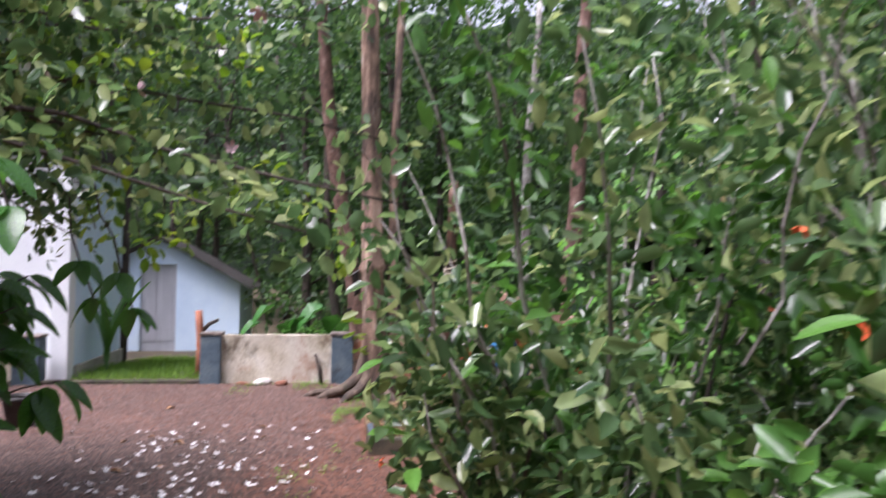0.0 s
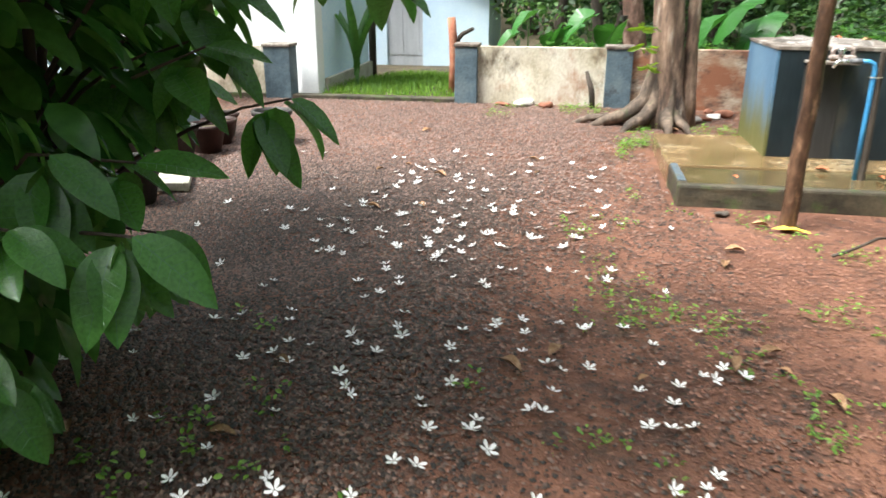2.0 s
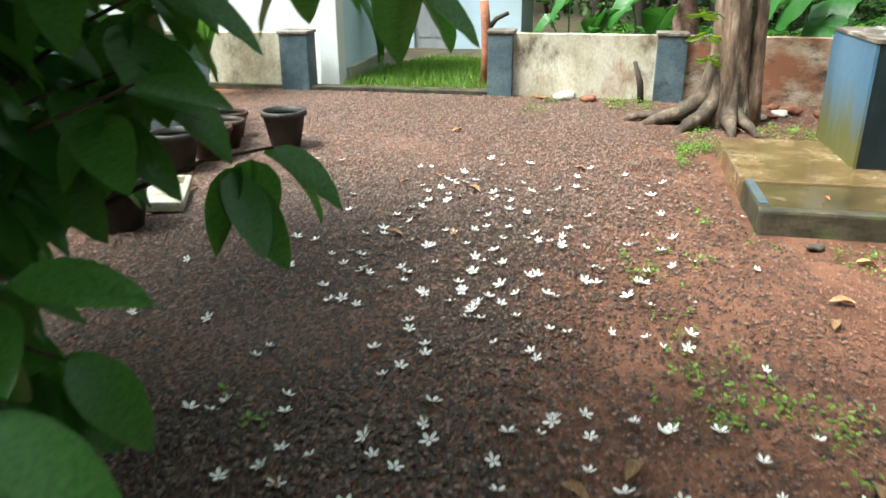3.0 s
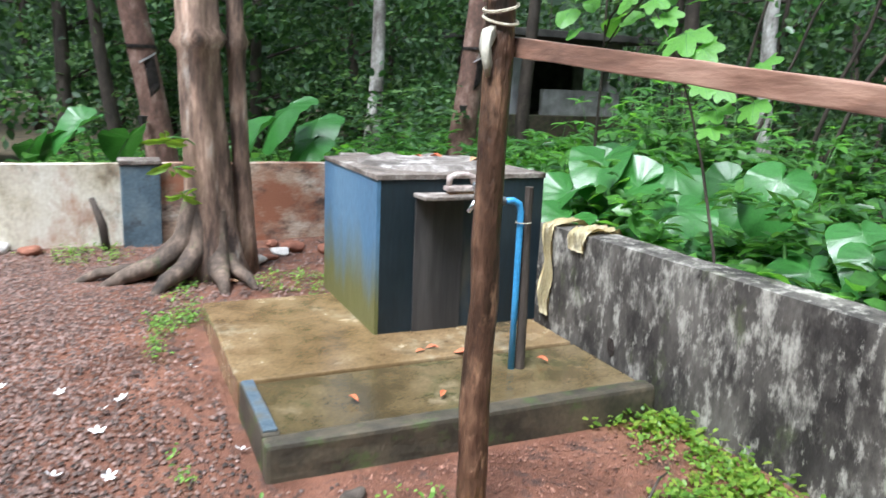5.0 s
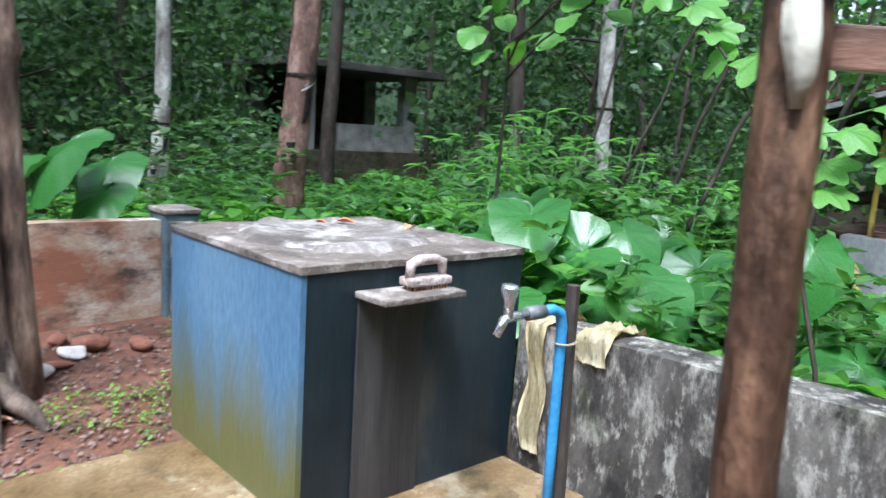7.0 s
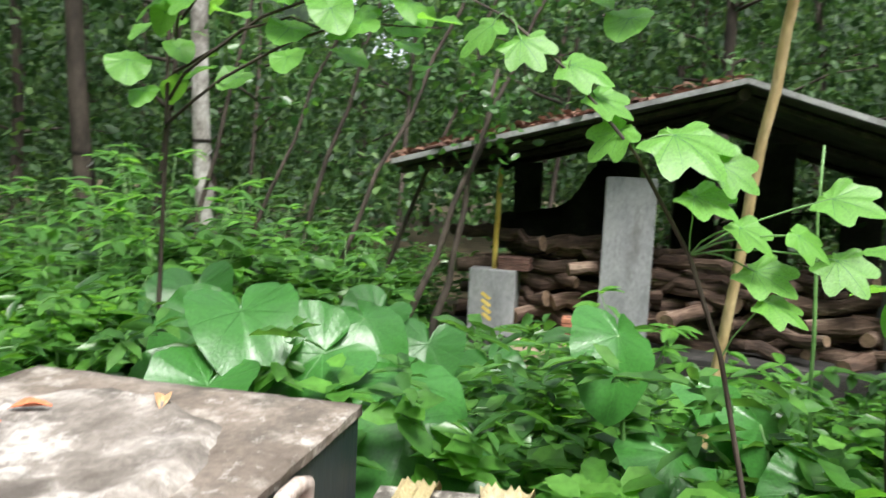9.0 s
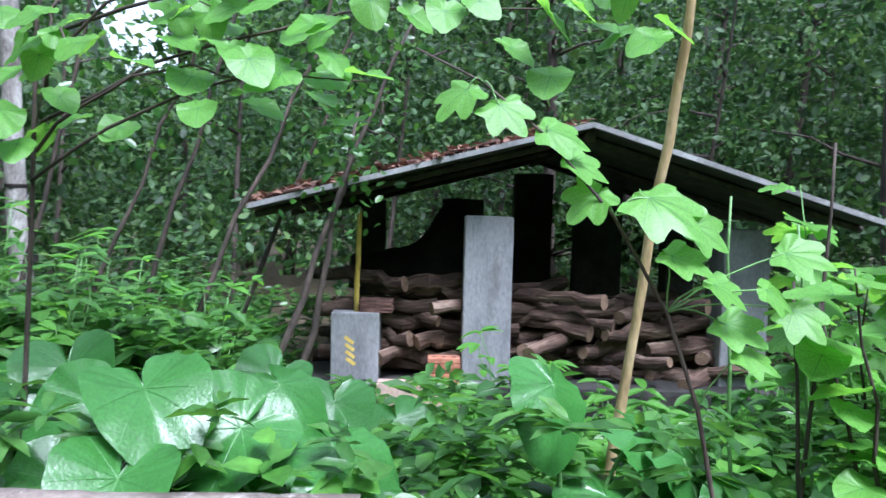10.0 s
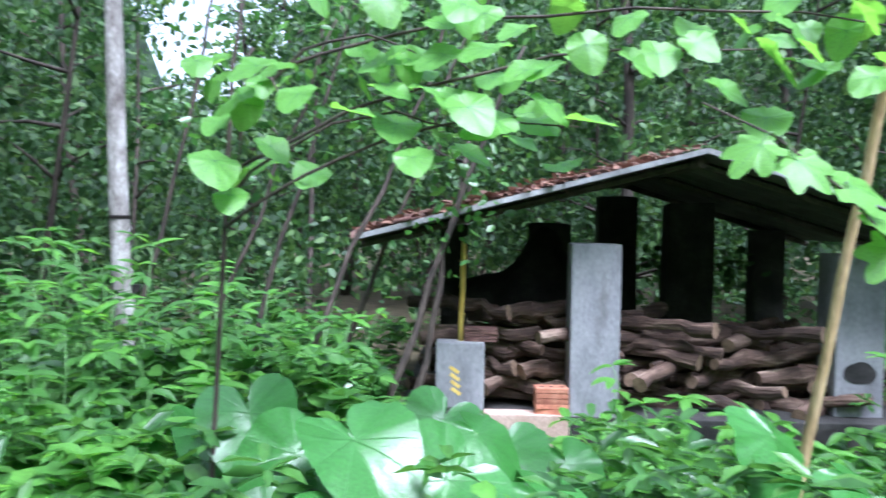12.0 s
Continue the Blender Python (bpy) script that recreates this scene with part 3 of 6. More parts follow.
tube(bm, [(-.222, 0, .80), (-.222, 0, .84), (-.222, 0, .875), (-.222, 0, .885)], [.013, .015, .026, .020], 10)
part("tap_knob", bm, chrome, stand, smooth=True)
bm = bmesh.new()
tube(bm, [(.0 + .036 * math.cos(a) * 1.0 + .015, .03 * math.sin(a), .70) for a in np.linspace(0, 6.28, 14)], .003, 5)
part("tie", bm, rope_mat, stand)

# cloths on the wall's end
def cloth(name, cx, cy, w, front, back, seed, label):
    r = random.Random(seed)
    n, k = 18, 14
    bm = bmesh.new()
    grid = []
    for i in range(n + 1):
        s = -front + (front + back + .19) * i / n
        row = []
        for j in range(k + 1):
            y = cy + (j / k - .5) * w * (1 + .15 * math.sin(i * .5))
            fold = .012 * math.sin(j * 2.1 + seed) + .008 * math.sin(i * .9 + j)
            if s < 0:
                p = (cx - .008 - abs(fold) - .006 * math.sin(j * 3.3), y + .01 * math.sin(i * .7), .70 + s)
            elif s < .19:
                p = (cx + s, y, .702 + abs(fold) * 1.3)
            else:
                p = (cx + .19 + abs(fold), y, .70 - (s - .19))
            row.append(bm.verts.new(p))
        grid.append(row)
    for a, b in zip(grid, grid[1:]):
        for j in range(k):
            bm.faces.new((a[j], a[j + 1], b[j + 1], b[j]))
    bmesh.ops.solidify(bm, geom=bm.faces[:], thickness=.004)
    thing(name, bm, cloth_mat, label, "cloth", smooth=True)


cloth("draped_cloth", .945, -.13, .09, .50, .05, 1, "limp cream cloth hanging down the mossy wall")
cloth("folded_cloth", .965, -.36, .13, .10, .05, 2, "crumpled cream cloth lying on the mossy wall")

# ---- pole and plank ----
pole = empty("wooden_pole", "rough wet brown wooden pole standing in the soil", "pole")
bm = bmesh.new()
tube(bm, arc((-.165, -1.47, -.15), (-.095, -1.38, 2.35), 0, 14, .006, 3), [.052, .05, .05, .048, .047, .047, .047, .045, .045, .044, .044, .043, .042, .042, .04], 14, .16, 9)
part("shaft", bm, pole_mat, pole, smooth=True)
for k, z in enumerate((1.60, 1.635, 1.67)):
    bm = bmesh.new()
    tube(bm, [(-.118 + .052 * math.cos(a), -1.408 + .052 * math.sin(a), z + .018 * math.sin(a + k)) for a in np.linspace(0, 6.28, 20)], .005, 5)
    part("rope_turn", bm, rope_mat, pole, "pale tied rope")
bm = bmesh.new()
tube(bm, [(-.150, -1.43, 1.575), (-.172, -1.44, 1.555), (-.182, -1.445, 1.515), (-.176, -1.447, 1.47), (-.170, -1.447, 1.43)], [.010, .018, .019, .015, .006], 14, .8, 55, 5, .2)
part("rag", bm, tray_mat, pole, "pale rag knot", True)
bm = boxed(-.02, .02, -2.0, .06, -.029, .029, .004, Matrix.Translation((-.055, -1.40, 1.525)) @ Matrix.Rotation(radians(11), 4, "Z") @ Matrix.Rotation(radians(6), 4, "X"))
bmesh.ops.subdivide_edges(bm, edges=[e for e in bm.edges if e.calc_length() > 1], cuts=16)
rough_up(bm, .005, 6)
thing("plank", bm, plank_mat, "wet reddish wooden plank nailed to the pole", "plank")

# ---- the house beyond the gate ----
house = empty("house", "pale blue and white limewashed house beyond the gateway", "house")
bm = boxed(-9.0, -4.96, 3.55, 3.75, -.45, 3.2, .01)
part("front_wall", bm, house_white, house, "white limewashed front")
bm = boxed(-4.96, -4.72, 3.48, 3.75, -.45, 3.2, .015)
part("corner_post", bm, house_white, house, "white corner post")
bm = boxed(-4.92, -4.74, 3.75, 6.1, -.45, 3.2, .01)
part("side_wall", bm, house_blue, house, "pale blue side wall")
bm = boxed(-4.74, -4.68, 3.8, 6.1, -.45, .16, .008)
part("plinth", bm, plinth_mat, house, "dirty grey plinth")
bm = boxed(-9.0, -4.92, 5.9, 6.1, -.45, 3.2, .01)
part("return_wall", bm, house_blue, house)
bm = bmesh.new()
v = [bm.verts.new(p) for y in (11.0, 11.2) for p in ((-7.4, y, -.5), (-5.62, y, -.5), (-5.62, y, 1.62), (-4.80, y, 1.62), (-4.80, y, -.5), (-3.33, y, -.5), (-3.33, y, 1.2), (-5.2, y, 2.2), (-7.4, y, 1.1))]
ring = v[:9]
back = v[9:]
bm.faces.new(ring[::-1])
bm.faces.new(back)
for i in range(9):
    bm.faces.new((ring[i], ring[(i + 1) % 9], back[(i + 1) % 9], back[i]))
part("gable_wall", bm, house_blue, house, "pale blue gable wall")
door = part("door", boxed(-5.61, -4.81, 11.06, 11.10, -.45, 1.61, .006), door_mat, house, "closed grey door")
for x0, x1 in ((-5.53, -5.26), (-5.16, -4.89)):
    part("door_panel", boxed(x0, x1, 11.045, 11.058, -.2, 1.45, .006), door_mat, door)
part("drain_pipe", tube(bmesh.new(), [(-4.70, 6.2, -.4), (-4.70, 6.2, 3.1)], .06, 12), bark_dark, house, "dark brown drain pipe", True)
bm = bmesh.new()
for a, b in (((-5.2, 2.30), (-3.05, 1.08)), ((-5.2, 2.30), (-7.4, 1.08))):
    q = [bm.verts.new((a[0], y, a[1])) for y in (10.7, 14)] + [bm.verts.new((b[0], y, b[1])) for y in (14, 10.7)]
    bm.faces.new(q)
bmesh.ops.solidify(bm, geom=bm.faces[:], thickness=.06)
part("gable_roof", bm, roof_dark, house, "dark gable roof")
part("main_roof", boxed(-9.3, -4.55, 3.4, 6.3, 3.2, 3.32, .02), roof_dark, house, "dark flat roof")
part("gable_side_wall", boxed(-3.5, -3.33, 11.2, 13.8, -.5, 1.2, 0), house_blue, house)

# ---- far hut ----
hut = empty("open_hut", "abandoned open concrete hut under the trees", "hut")
part("floor_slab", boxed(9.0, 13.6, 15.2, 18.5, -.6, .62, .02), kerb_mat, hut, "dark mossy floor slab")
part("roof_slab", boxed(8.6, 14.0, 14.9, 18.8, 2.75, 2.95, .02), roof_dark, hut, "mossy roof slab")
for x, y in ((9.2, 15.4), (12.6, 15.4), (9.2, 18.2), (13.2, 18.2)):
    part("column", boxed(x, x + .42, y, y + .35, .62, 2.75, .015), fascia_mat if x > 10 else cement, hut)
part("half_wall", boxed(10.4, 12.6, 15.45, 15.65, .62, 1.35, .015), fascia_mat, hut)
part("back_wall", boxed(9.2, 13.6, 18.3, 18.5, .62, 2.75, 0), soot_shade, hut, "dark back wall")

# ---- firewood shed ----
shed = empty("firewood_shed", "open firewood shed with grey pillars and a low gable roof", "shed")
FX, AY, AZ, EL, ER, EZ = 5.6, -1.47, 2.36, 1.44, -3.98, 1.60
part("floor_slab", boxed(5.95, 9.6, -3.6, 1.1, -.5, .02, .01), soot_shade, shed, "near-black earth floor")
part("front_plinth", boxed(5.88, 6.08, -.42, .33, -.5, .05, .012), pink_plaster, shed, "bare pinkish plinth")
part("front_plinth", boxed(5.95, 6.15, -2.78, -.88, -.5, -.02, .012), pink_plaster, shed)
# The unlabelled back posts are black silhouettes: shed shade put into their colour.
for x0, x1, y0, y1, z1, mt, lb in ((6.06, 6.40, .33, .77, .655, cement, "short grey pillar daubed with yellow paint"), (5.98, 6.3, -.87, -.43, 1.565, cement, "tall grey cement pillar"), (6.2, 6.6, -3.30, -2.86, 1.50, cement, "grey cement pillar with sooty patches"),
                               (9.1, 9.4, .5, .85, 1.7, soot_shade, ""), (9.1, 9.4, -1.7, -1.2, 2.1, soot_shade, ""), (9.1, 9.4, -3.6, -3.2, 1.7, soot_shade, ""), (8.2, 8.55, -2.4, -1.85, 2.0, soot_shade, ""), (8.4, 8.8, -.75, -.25, 1.75, soot_shade, "")):
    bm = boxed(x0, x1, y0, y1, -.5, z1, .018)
    p = part("pillar", rough_up(bm, .035, 3, 2) if mt is soot_shade else rough_up(bm, .004, 6, 1), mt, shed, lb)
    if z1 < .7:
        for k in range(4):
            bm = boxed(-.001, .003, -.05, .05, -.016, .016, .001, Matrix.Translation((x0 - .003, .60 - k * .006, .40 - k * .065)) @ Matrix.Rotation(radians(35), 4, "X"))
            part("paint_daub", bm, bamboo_mat, p, "yellow paint daub")
    if z1 < .7:
        bm = bmesh.new()
        bmesh.ops.create_circle(bm, cap_ends=True, segments=26, radius=1, matrix=Matrix.Translation((x0 - .007, .53, -.10)) @ Matrix.Diagonal((1, .22, .15, 1)) @ Matrix.Rotation(radians(90), 4, "Y"))
        for v in bm.verts:
            v.co.y += .03 * noise.noise(v.co * 14)
            v.co.z += .05 * noise.noise(v.co * 11 + Vector((3, 1, 2)))
        part("soot_patch", bm, soot_shade, p, "black sooty stain")
    if y0 < -3 and x0 < 7:
        bm = bmesh.new()
        bmesh.ops.create_circle(bm, cap_ends=True, segments=20, radius=1, matrix=Matrix.Translation((x0 - .006, -3.08, .42)) @ Matrix.Diagonal((1, .15, .10, 1)) @ Matrix.Rotation(radians(90), 4, "Y"))
        for v in bm.verts:
            v.co.z += .03 * noise.noise(v.co * 9)
        part("soot_patch", bm, soot_shade, p, "sooty patch")


def roof_side(ye, zend):
    d = Vector((0, ye - AY, zend - AZ))
    n = Vector((0, -d.z, d.y)).normalized()
    n = n if n.z > 0 else -n
    bm = bmesh.new()
    grid = []
    for i in range(13):
        grid.append([bm.verts.new(Vector((FX + 4.2 * j / 16, AY, AZ)) + d * (i / 12) + n * (.012 * math.sin(j * 2.9) + .012 * noise.noise(Vector((i * .6, j * .7, ye))))) for j in range(17)])
    for a, b in zip(grid, grid[1:]):
        for j in range(16):
            bm.faces.new((a[j], a[j + 1], b[j + 1], b[j]))
    bmesh.ops.recalc_face_normals(bm, faces=bm.faces[:])
    bmesh.ops.solidify(bm, geom=bm.faces[:], thickness=.03)
    part("roof_sheet", bm, roof_dark, shed, "dark sagging roof sheet")
    bm = bmesh.new()
    u = d.normalized()
    q = [Vector((FX - .03, AY, AZ)), Vector((FX - .03, ye, zend))]
    vs = [bm.verts.new(p + n * h + Vector((x, 0, 0))) for x in (0, .025) for p in q for h in (-.022, .022)]
    for a, b, c, e in ((0, 1, 3, 2), (4, 6, 7, 5), (0, 4, 5, 1), (2, 3, 7, 6), (1, 5, 7, 3), (0, 2, 6, 4)):
        bm.faces.new((vs[a], vs[b], vs[c], vs[e]))
    part("fascia", bm, fascia_mat, shed, "pale grey edge board")
    for x in (FX + .35, FX + 2.0, FX + 3.8):
        bm = tube(bmesh.new(), [Vector((x, AY, AZ - .07)), Vector((x, ye, zend - .07))], .035, 6)
        part("rafter", bm, bark_dark, shed)


roof_side(EL, EZ)
roof_side(ER, EZ)
part("ridge_beam", tube(bmesh.new(), [(FX + .1, AY, AZ - .09), (FX + 4.1, AY, AZ - .09)], .05, 8), bark_dark, shed)
part("eave_beam", tube(bmesh.new(), [(5.7, 1.0, 1.62), (9.5, 1.0, 1.62)], .04, 8), bark_dark, shed)
bm = bmesh.new()
tube(bm, arc((6.14, .545, .655), (6.10, .53, 1.60), 0, 6, .006, 2), .024, 10)
for z in (.9, 1.15, 1.38):
    tube(bm, [(6.13, .54, z - .006), (6.13, .54, z + .006)], .028, 10)
part("bamboo_prop", bm, bamboo_mat, shed, "yellow bamboo prop", True)

stack = empty("roof_tile_stack", "small stack of old clay roof tiles on the short pillar", "tile stack", loc=(6.2, .36, .655))
for k in range(5):
    bm = boxed(-.11, .11, -.15, .15, k * .024, k * .024 + .02, .004, Matrix.Rotation(radians((k * 37) % 11 - 5), 4, "Z"))
    part("tile", bm, tile_clay, stack)
stack = empty("brick_stack", "stack of orange hollow clay bricks on the plinth", "brick stack", loc=(6.0, -.27, .05))
for k in range(5):
    bm = boxed(-.09, .09, -.145, .145, k * .047 - (.10 if k == 0 else .0) * 0, k * .047 + .042, .004, Matrix.Rotation(radians((k * 53) % 9 - 4), 4, "Z"))
    b = part("brick", bm, brick_mat, stack)
    if k == 4:
        for j in range(3):
            bm = bmesh.new()
            bmesh.ops.create_circle(bm, cap_ends=True, segments=12, radius=.022, matrix=Matrix.Translation((-.01, -.09 + .09 * j, .2325)))
            part("hole", bm, soot_shade, b, "dark round hole")


def make_log(seed, length, rad):
    r = random.Random(seed)
    bm = bmesh.new()
    pts = arc((0, -length / 2, 0), (0, length / 2, 0), r.uniform(-.05, .08), 8, .032, seed)
    tube(bm, pts, [rad * r.uniform(.74, 1.15) for _ in range(9)], 11, .34, 9)
    if seed % 3 == 0:
        tube(bm, arc(pts[4], pts[4] + Vector((rad * .4, .32, rad * 1.1)), .02, 4, .01, seed), [rad * .55, rad * .5, rad * .45, rad * .42, rad * .4], 7, .2, 9)
    me = finish(bm, "log", [log_mat, log_end])
    for p in me.polygons:
        if len(p.vertices) > 4:
            p.material_index = 1
    return me


log_meshes = [make_log(s, le, ra) for s, le, ra in ((1, 1.3, .075), (2, 1.0, .06), (3, 1.5, .085), (4, 1.15, .07), (5, .8, .055), (6, 1.4, .065), (7, .95, .09))]


def pile():
    r = random.Random(5)
    for row, x in enumerate((6.42, 6.60, 6.80, 7.02)):
        for k in range(7):
            z = .095 + k * .143
            y = .95 + r.uniform(-.3, .2) if k % 2 == 0 else .5
            if row > 0 and k > 5:
                continue
            while y > -2.6:
                me = r.choice(log_meshes)
                le = me.vertices and max(v.co.y for v in me.vertices) * 2
                top = 1.06 - .12 * (1 - y)
                if z < top:
                    ob = new("firewood_log", me)
                    ob.matrix_world = pose(x + r.uniform(-.09, .09), y - le / 2, z + r.uniform(-.02, .03), r.uniform(-15, 15), r.uniform(-90, 90), r.uniform(-42, 42))
                    tagged(ob, "rough brown split firewood log in the shed pile", "log", "firewood pile")
                y -= le * r.uniform(.82, .98)


pile()


def silhouette_heap():
    """Drooping black sheet over the back of the pile: a shaded silhouette given shape."""
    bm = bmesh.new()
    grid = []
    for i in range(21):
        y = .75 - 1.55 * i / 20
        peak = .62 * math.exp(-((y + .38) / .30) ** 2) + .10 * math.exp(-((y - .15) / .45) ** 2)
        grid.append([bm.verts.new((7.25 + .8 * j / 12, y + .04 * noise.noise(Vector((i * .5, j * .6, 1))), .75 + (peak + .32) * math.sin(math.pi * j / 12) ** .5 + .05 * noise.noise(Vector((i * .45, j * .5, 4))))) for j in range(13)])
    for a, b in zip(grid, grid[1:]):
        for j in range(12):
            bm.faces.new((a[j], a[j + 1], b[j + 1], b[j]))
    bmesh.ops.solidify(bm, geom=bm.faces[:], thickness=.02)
    thing("black_sheet", bm, soot_shade, "black sheet over the firewood, standing for dark silhouettes", "sheet", smooth=True)


silhouette_heap()

# ---- trees ----
def big_tree():
    t = empty("twin_stem_tree", "tall twin-stemmed tree with grey-brown bark and spreading roots", "tree", loc=(-.53, 1.95, 0))
    bm = bmesh.new()
    tube(bm, [(0.02, 0, -.1), (0.0, 0, .12), (-.01, 0, .35), (-.03, 0, .7), (-.05, 0, 1.2), (-.06, .02, 1.55), (-.065, .02, 1.62), (-.07, .02, 1.7), (-.09, .03, 2.6), (-.15, .05, 4.5), (-.2, .1, 7)],
         [.27, .22, .18, .155, .14, .138, .172, .135, .125, .11, .07], 22, .25, 6, 5, .10)
    part("trunk", bm, bark_tree, t, smooth=True)
    bm = bmesh.new()
    tube(bm, [(.235, .06, -.1), (.215, .06, .3), (.20, .06, .8), (.188, .06, 1.4), (.185, .06, 1.56), (.187, .06, 1.62), (.183, .06, 1.72), (.19, .1, 3), (.3, .15, 6.5)], [.10, .078, .066, .06, .06, .08, .058, .055, .04], 14, .2, 7)
    part("second_stem", bm, bark_tree, t, smooth=True)
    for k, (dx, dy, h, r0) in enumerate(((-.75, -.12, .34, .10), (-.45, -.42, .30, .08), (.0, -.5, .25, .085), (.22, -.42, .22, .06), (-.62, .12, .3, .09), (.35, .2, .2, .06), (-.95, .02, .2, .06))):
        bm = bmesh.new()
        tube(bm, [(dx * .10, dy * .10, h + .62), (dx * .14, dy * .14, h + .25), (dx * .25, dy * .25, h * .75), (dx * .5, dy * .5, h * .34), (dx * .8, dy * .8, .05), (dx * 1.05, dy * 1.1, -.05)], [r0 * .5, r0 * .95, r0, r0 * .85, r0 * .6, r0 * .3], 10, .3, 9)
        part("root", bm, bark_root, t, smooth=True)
    r = np.random.default_rng(3)
    c = []
    for k in range(26):
        p, _ = ball_points(r, 60, (r.uniform(-2.5, 2.5), r.uniform(-2, 2.5), r.uniform(5, 8.5)), (.7, .7, .5))
        c.append(p)
    c = np.concatenate(c)
    w = r.normal(size=c.shape) + (0, 0, -.4)
    part("crown", cloud("crown", LEAF5, c, w, r.uniform(.10, .18, len(c)), leaf_forest, seed=4), None, t)
    for k, q in enumerate(((-.32, -.22, .98), (-.28, -.3, .80), (-.22, -.2, .62))):
        part("sprout", tube(bmesh.new(), arc((-.12, -.1, q[2] - .05), q, .03, 4, .01, k), .006, 5), stalk_mat, t, "pale green sprout on the trunk")
        p, w = whorls(r, np.array([q]), 7, .25, .1)
        for a, b in zip(p, w):
            part("sprout_leaf", cloud("sprout_leaf", NARROW, a[None], b[None], [r.uniform(.10, .17)], leaf_lime, seed=8), None, t)


big_tree()


def rubber_tree(x, y, rad, lean, bark, label, tapped, seed, band=None):
    z0 = gz(x, y)
    t = empty("rubber_tree", label, "tree", "tapped rubber trees", loc=(x, y, z0 - .05))
    bm = bmesh.new()
    hs = np.linspace(0, 8.5, 15)
    ln = Vector(lean)
    pts = [Vector((ln.x * h + .05 * math.sin(h * 1.1 + seed), ln.y * h, h)) for h in hs]
    tube(bm, pts, [rad * (1.25 if h < .1 else 1.08 if h < .7 else 1 - .06 * h) for h in hs], 14, .12, 7)
    part("trunk", bm, bark, t, smooth=True)

    def ringed(name, z0, z1, m, grow, a0=0, a1=6.284, lb=""):
        bm = bmesh.new()
        g = []
        for i in range(9):
            z = z0 + (z1 - z0) * i / 8
            k = np.interp(z, hs, range(15))
            p = pts[int(k)].lerp(pts[min(int(k) + 1, 14)], k - int(k))
            rr = rad * (1.03 - .06 * z) * grow
            g.append([bm.verts.new((p.x + rr * math.cos(a), p.y + rr * math.sin(a), z + .10 * (a - a0) / (a1 - a0) * (a1 - a0 < 4))) for a in np.linspace(a0, a1, 17)])
        for a, b in zip(g, g[1:]):
            for k in range(16):
                bm.faces.new((a[k], a[k + 1], b[k + 1], b[k]))
        bmesh.ops.solidify(bm, geom=bm.faces[:], thickness=.006)
        part(name, bm, m, t, lb, True)

    if tapped:
        ringed("apron_band", tapped + .42, tapped + .455, tar, 1.05, lb="black apron band")
        ringed("tapping_panel", tapped - .06, tapped + .28, tar, 1.012, 4.6, 5.3, "black tarred tapping panel")
        ringed("latex_run", tapped + .27, tapped + .29, latex, 1.035, 4.3, 5.5, "dried white latex run")
        bm = bmesh.new()
        p = pts[0].lerp(pts[-1], (tapped - .3) / 8.5)
        tube(bm, [(p.x - rad * .7, p.y - rad * 1.25, tapped - .32), (p.x - rad * .7, p.y - rad * 1.25, tapped - .24)], [.03, .05], 12)
        part("latex_cup", bm, black_rubber, t, "dark latex cup")
    r = np.random.default_rng(seed)
    top = pts[-1]
    c = np.concatenate([ball_points(r, 45, (top.x + r.normal() * 1.3, top.y + r.normal() * 1.3, r.uniform(5.0, 9.3)), (.6, .6, .45))[0] for _ in range(26)])
    part("crown", cloud("crown", LEAF5, c, r.normal(size=c.shape) + (0, 0, -.5), r.uniform(.12, .2, len(c)), leaf_forest, seed=seed), None, t)


rubber_tree(2.85, 5.05, .165, (.07, .02, 0), bark_rubber, "reddish rubber tree with a black tapping panel", 1.55, 11)
rubber_tree(3.2, 9.6, .14, (.05, .02, 0), bark_pale, "pale-barked rubber tree with a tapping cut and cup", 1.2, 12)
rubber_tree(-.62, 4.9, .15, (-.13, .0, 0), bark_rubber, "leaning reddish rubber tree behind the wall", 1.3, 13)
rubber_tree(7.3, 5.9, .13, (-.06, .0, 0), bark_dark, "dark rubber tree with torn orange bark", 1.5, 14)
rubber_tree(6.9, 3.95, .11, (-.06, .02, 0), bark_pale, "pale lichen-grey rubber tree beside the shed", 1.7, 15)
rubber_tree(7.2, 11.0, .16, (.02, .0, 0), bark_dark, "dark rubber tree in front of the hut", 0, 16)
rubber_tree(2.6, -4.0, .13, (.05, .05, 0), bark_rubber, "brown rubber tree beyond the mossy wall", 0, 17)


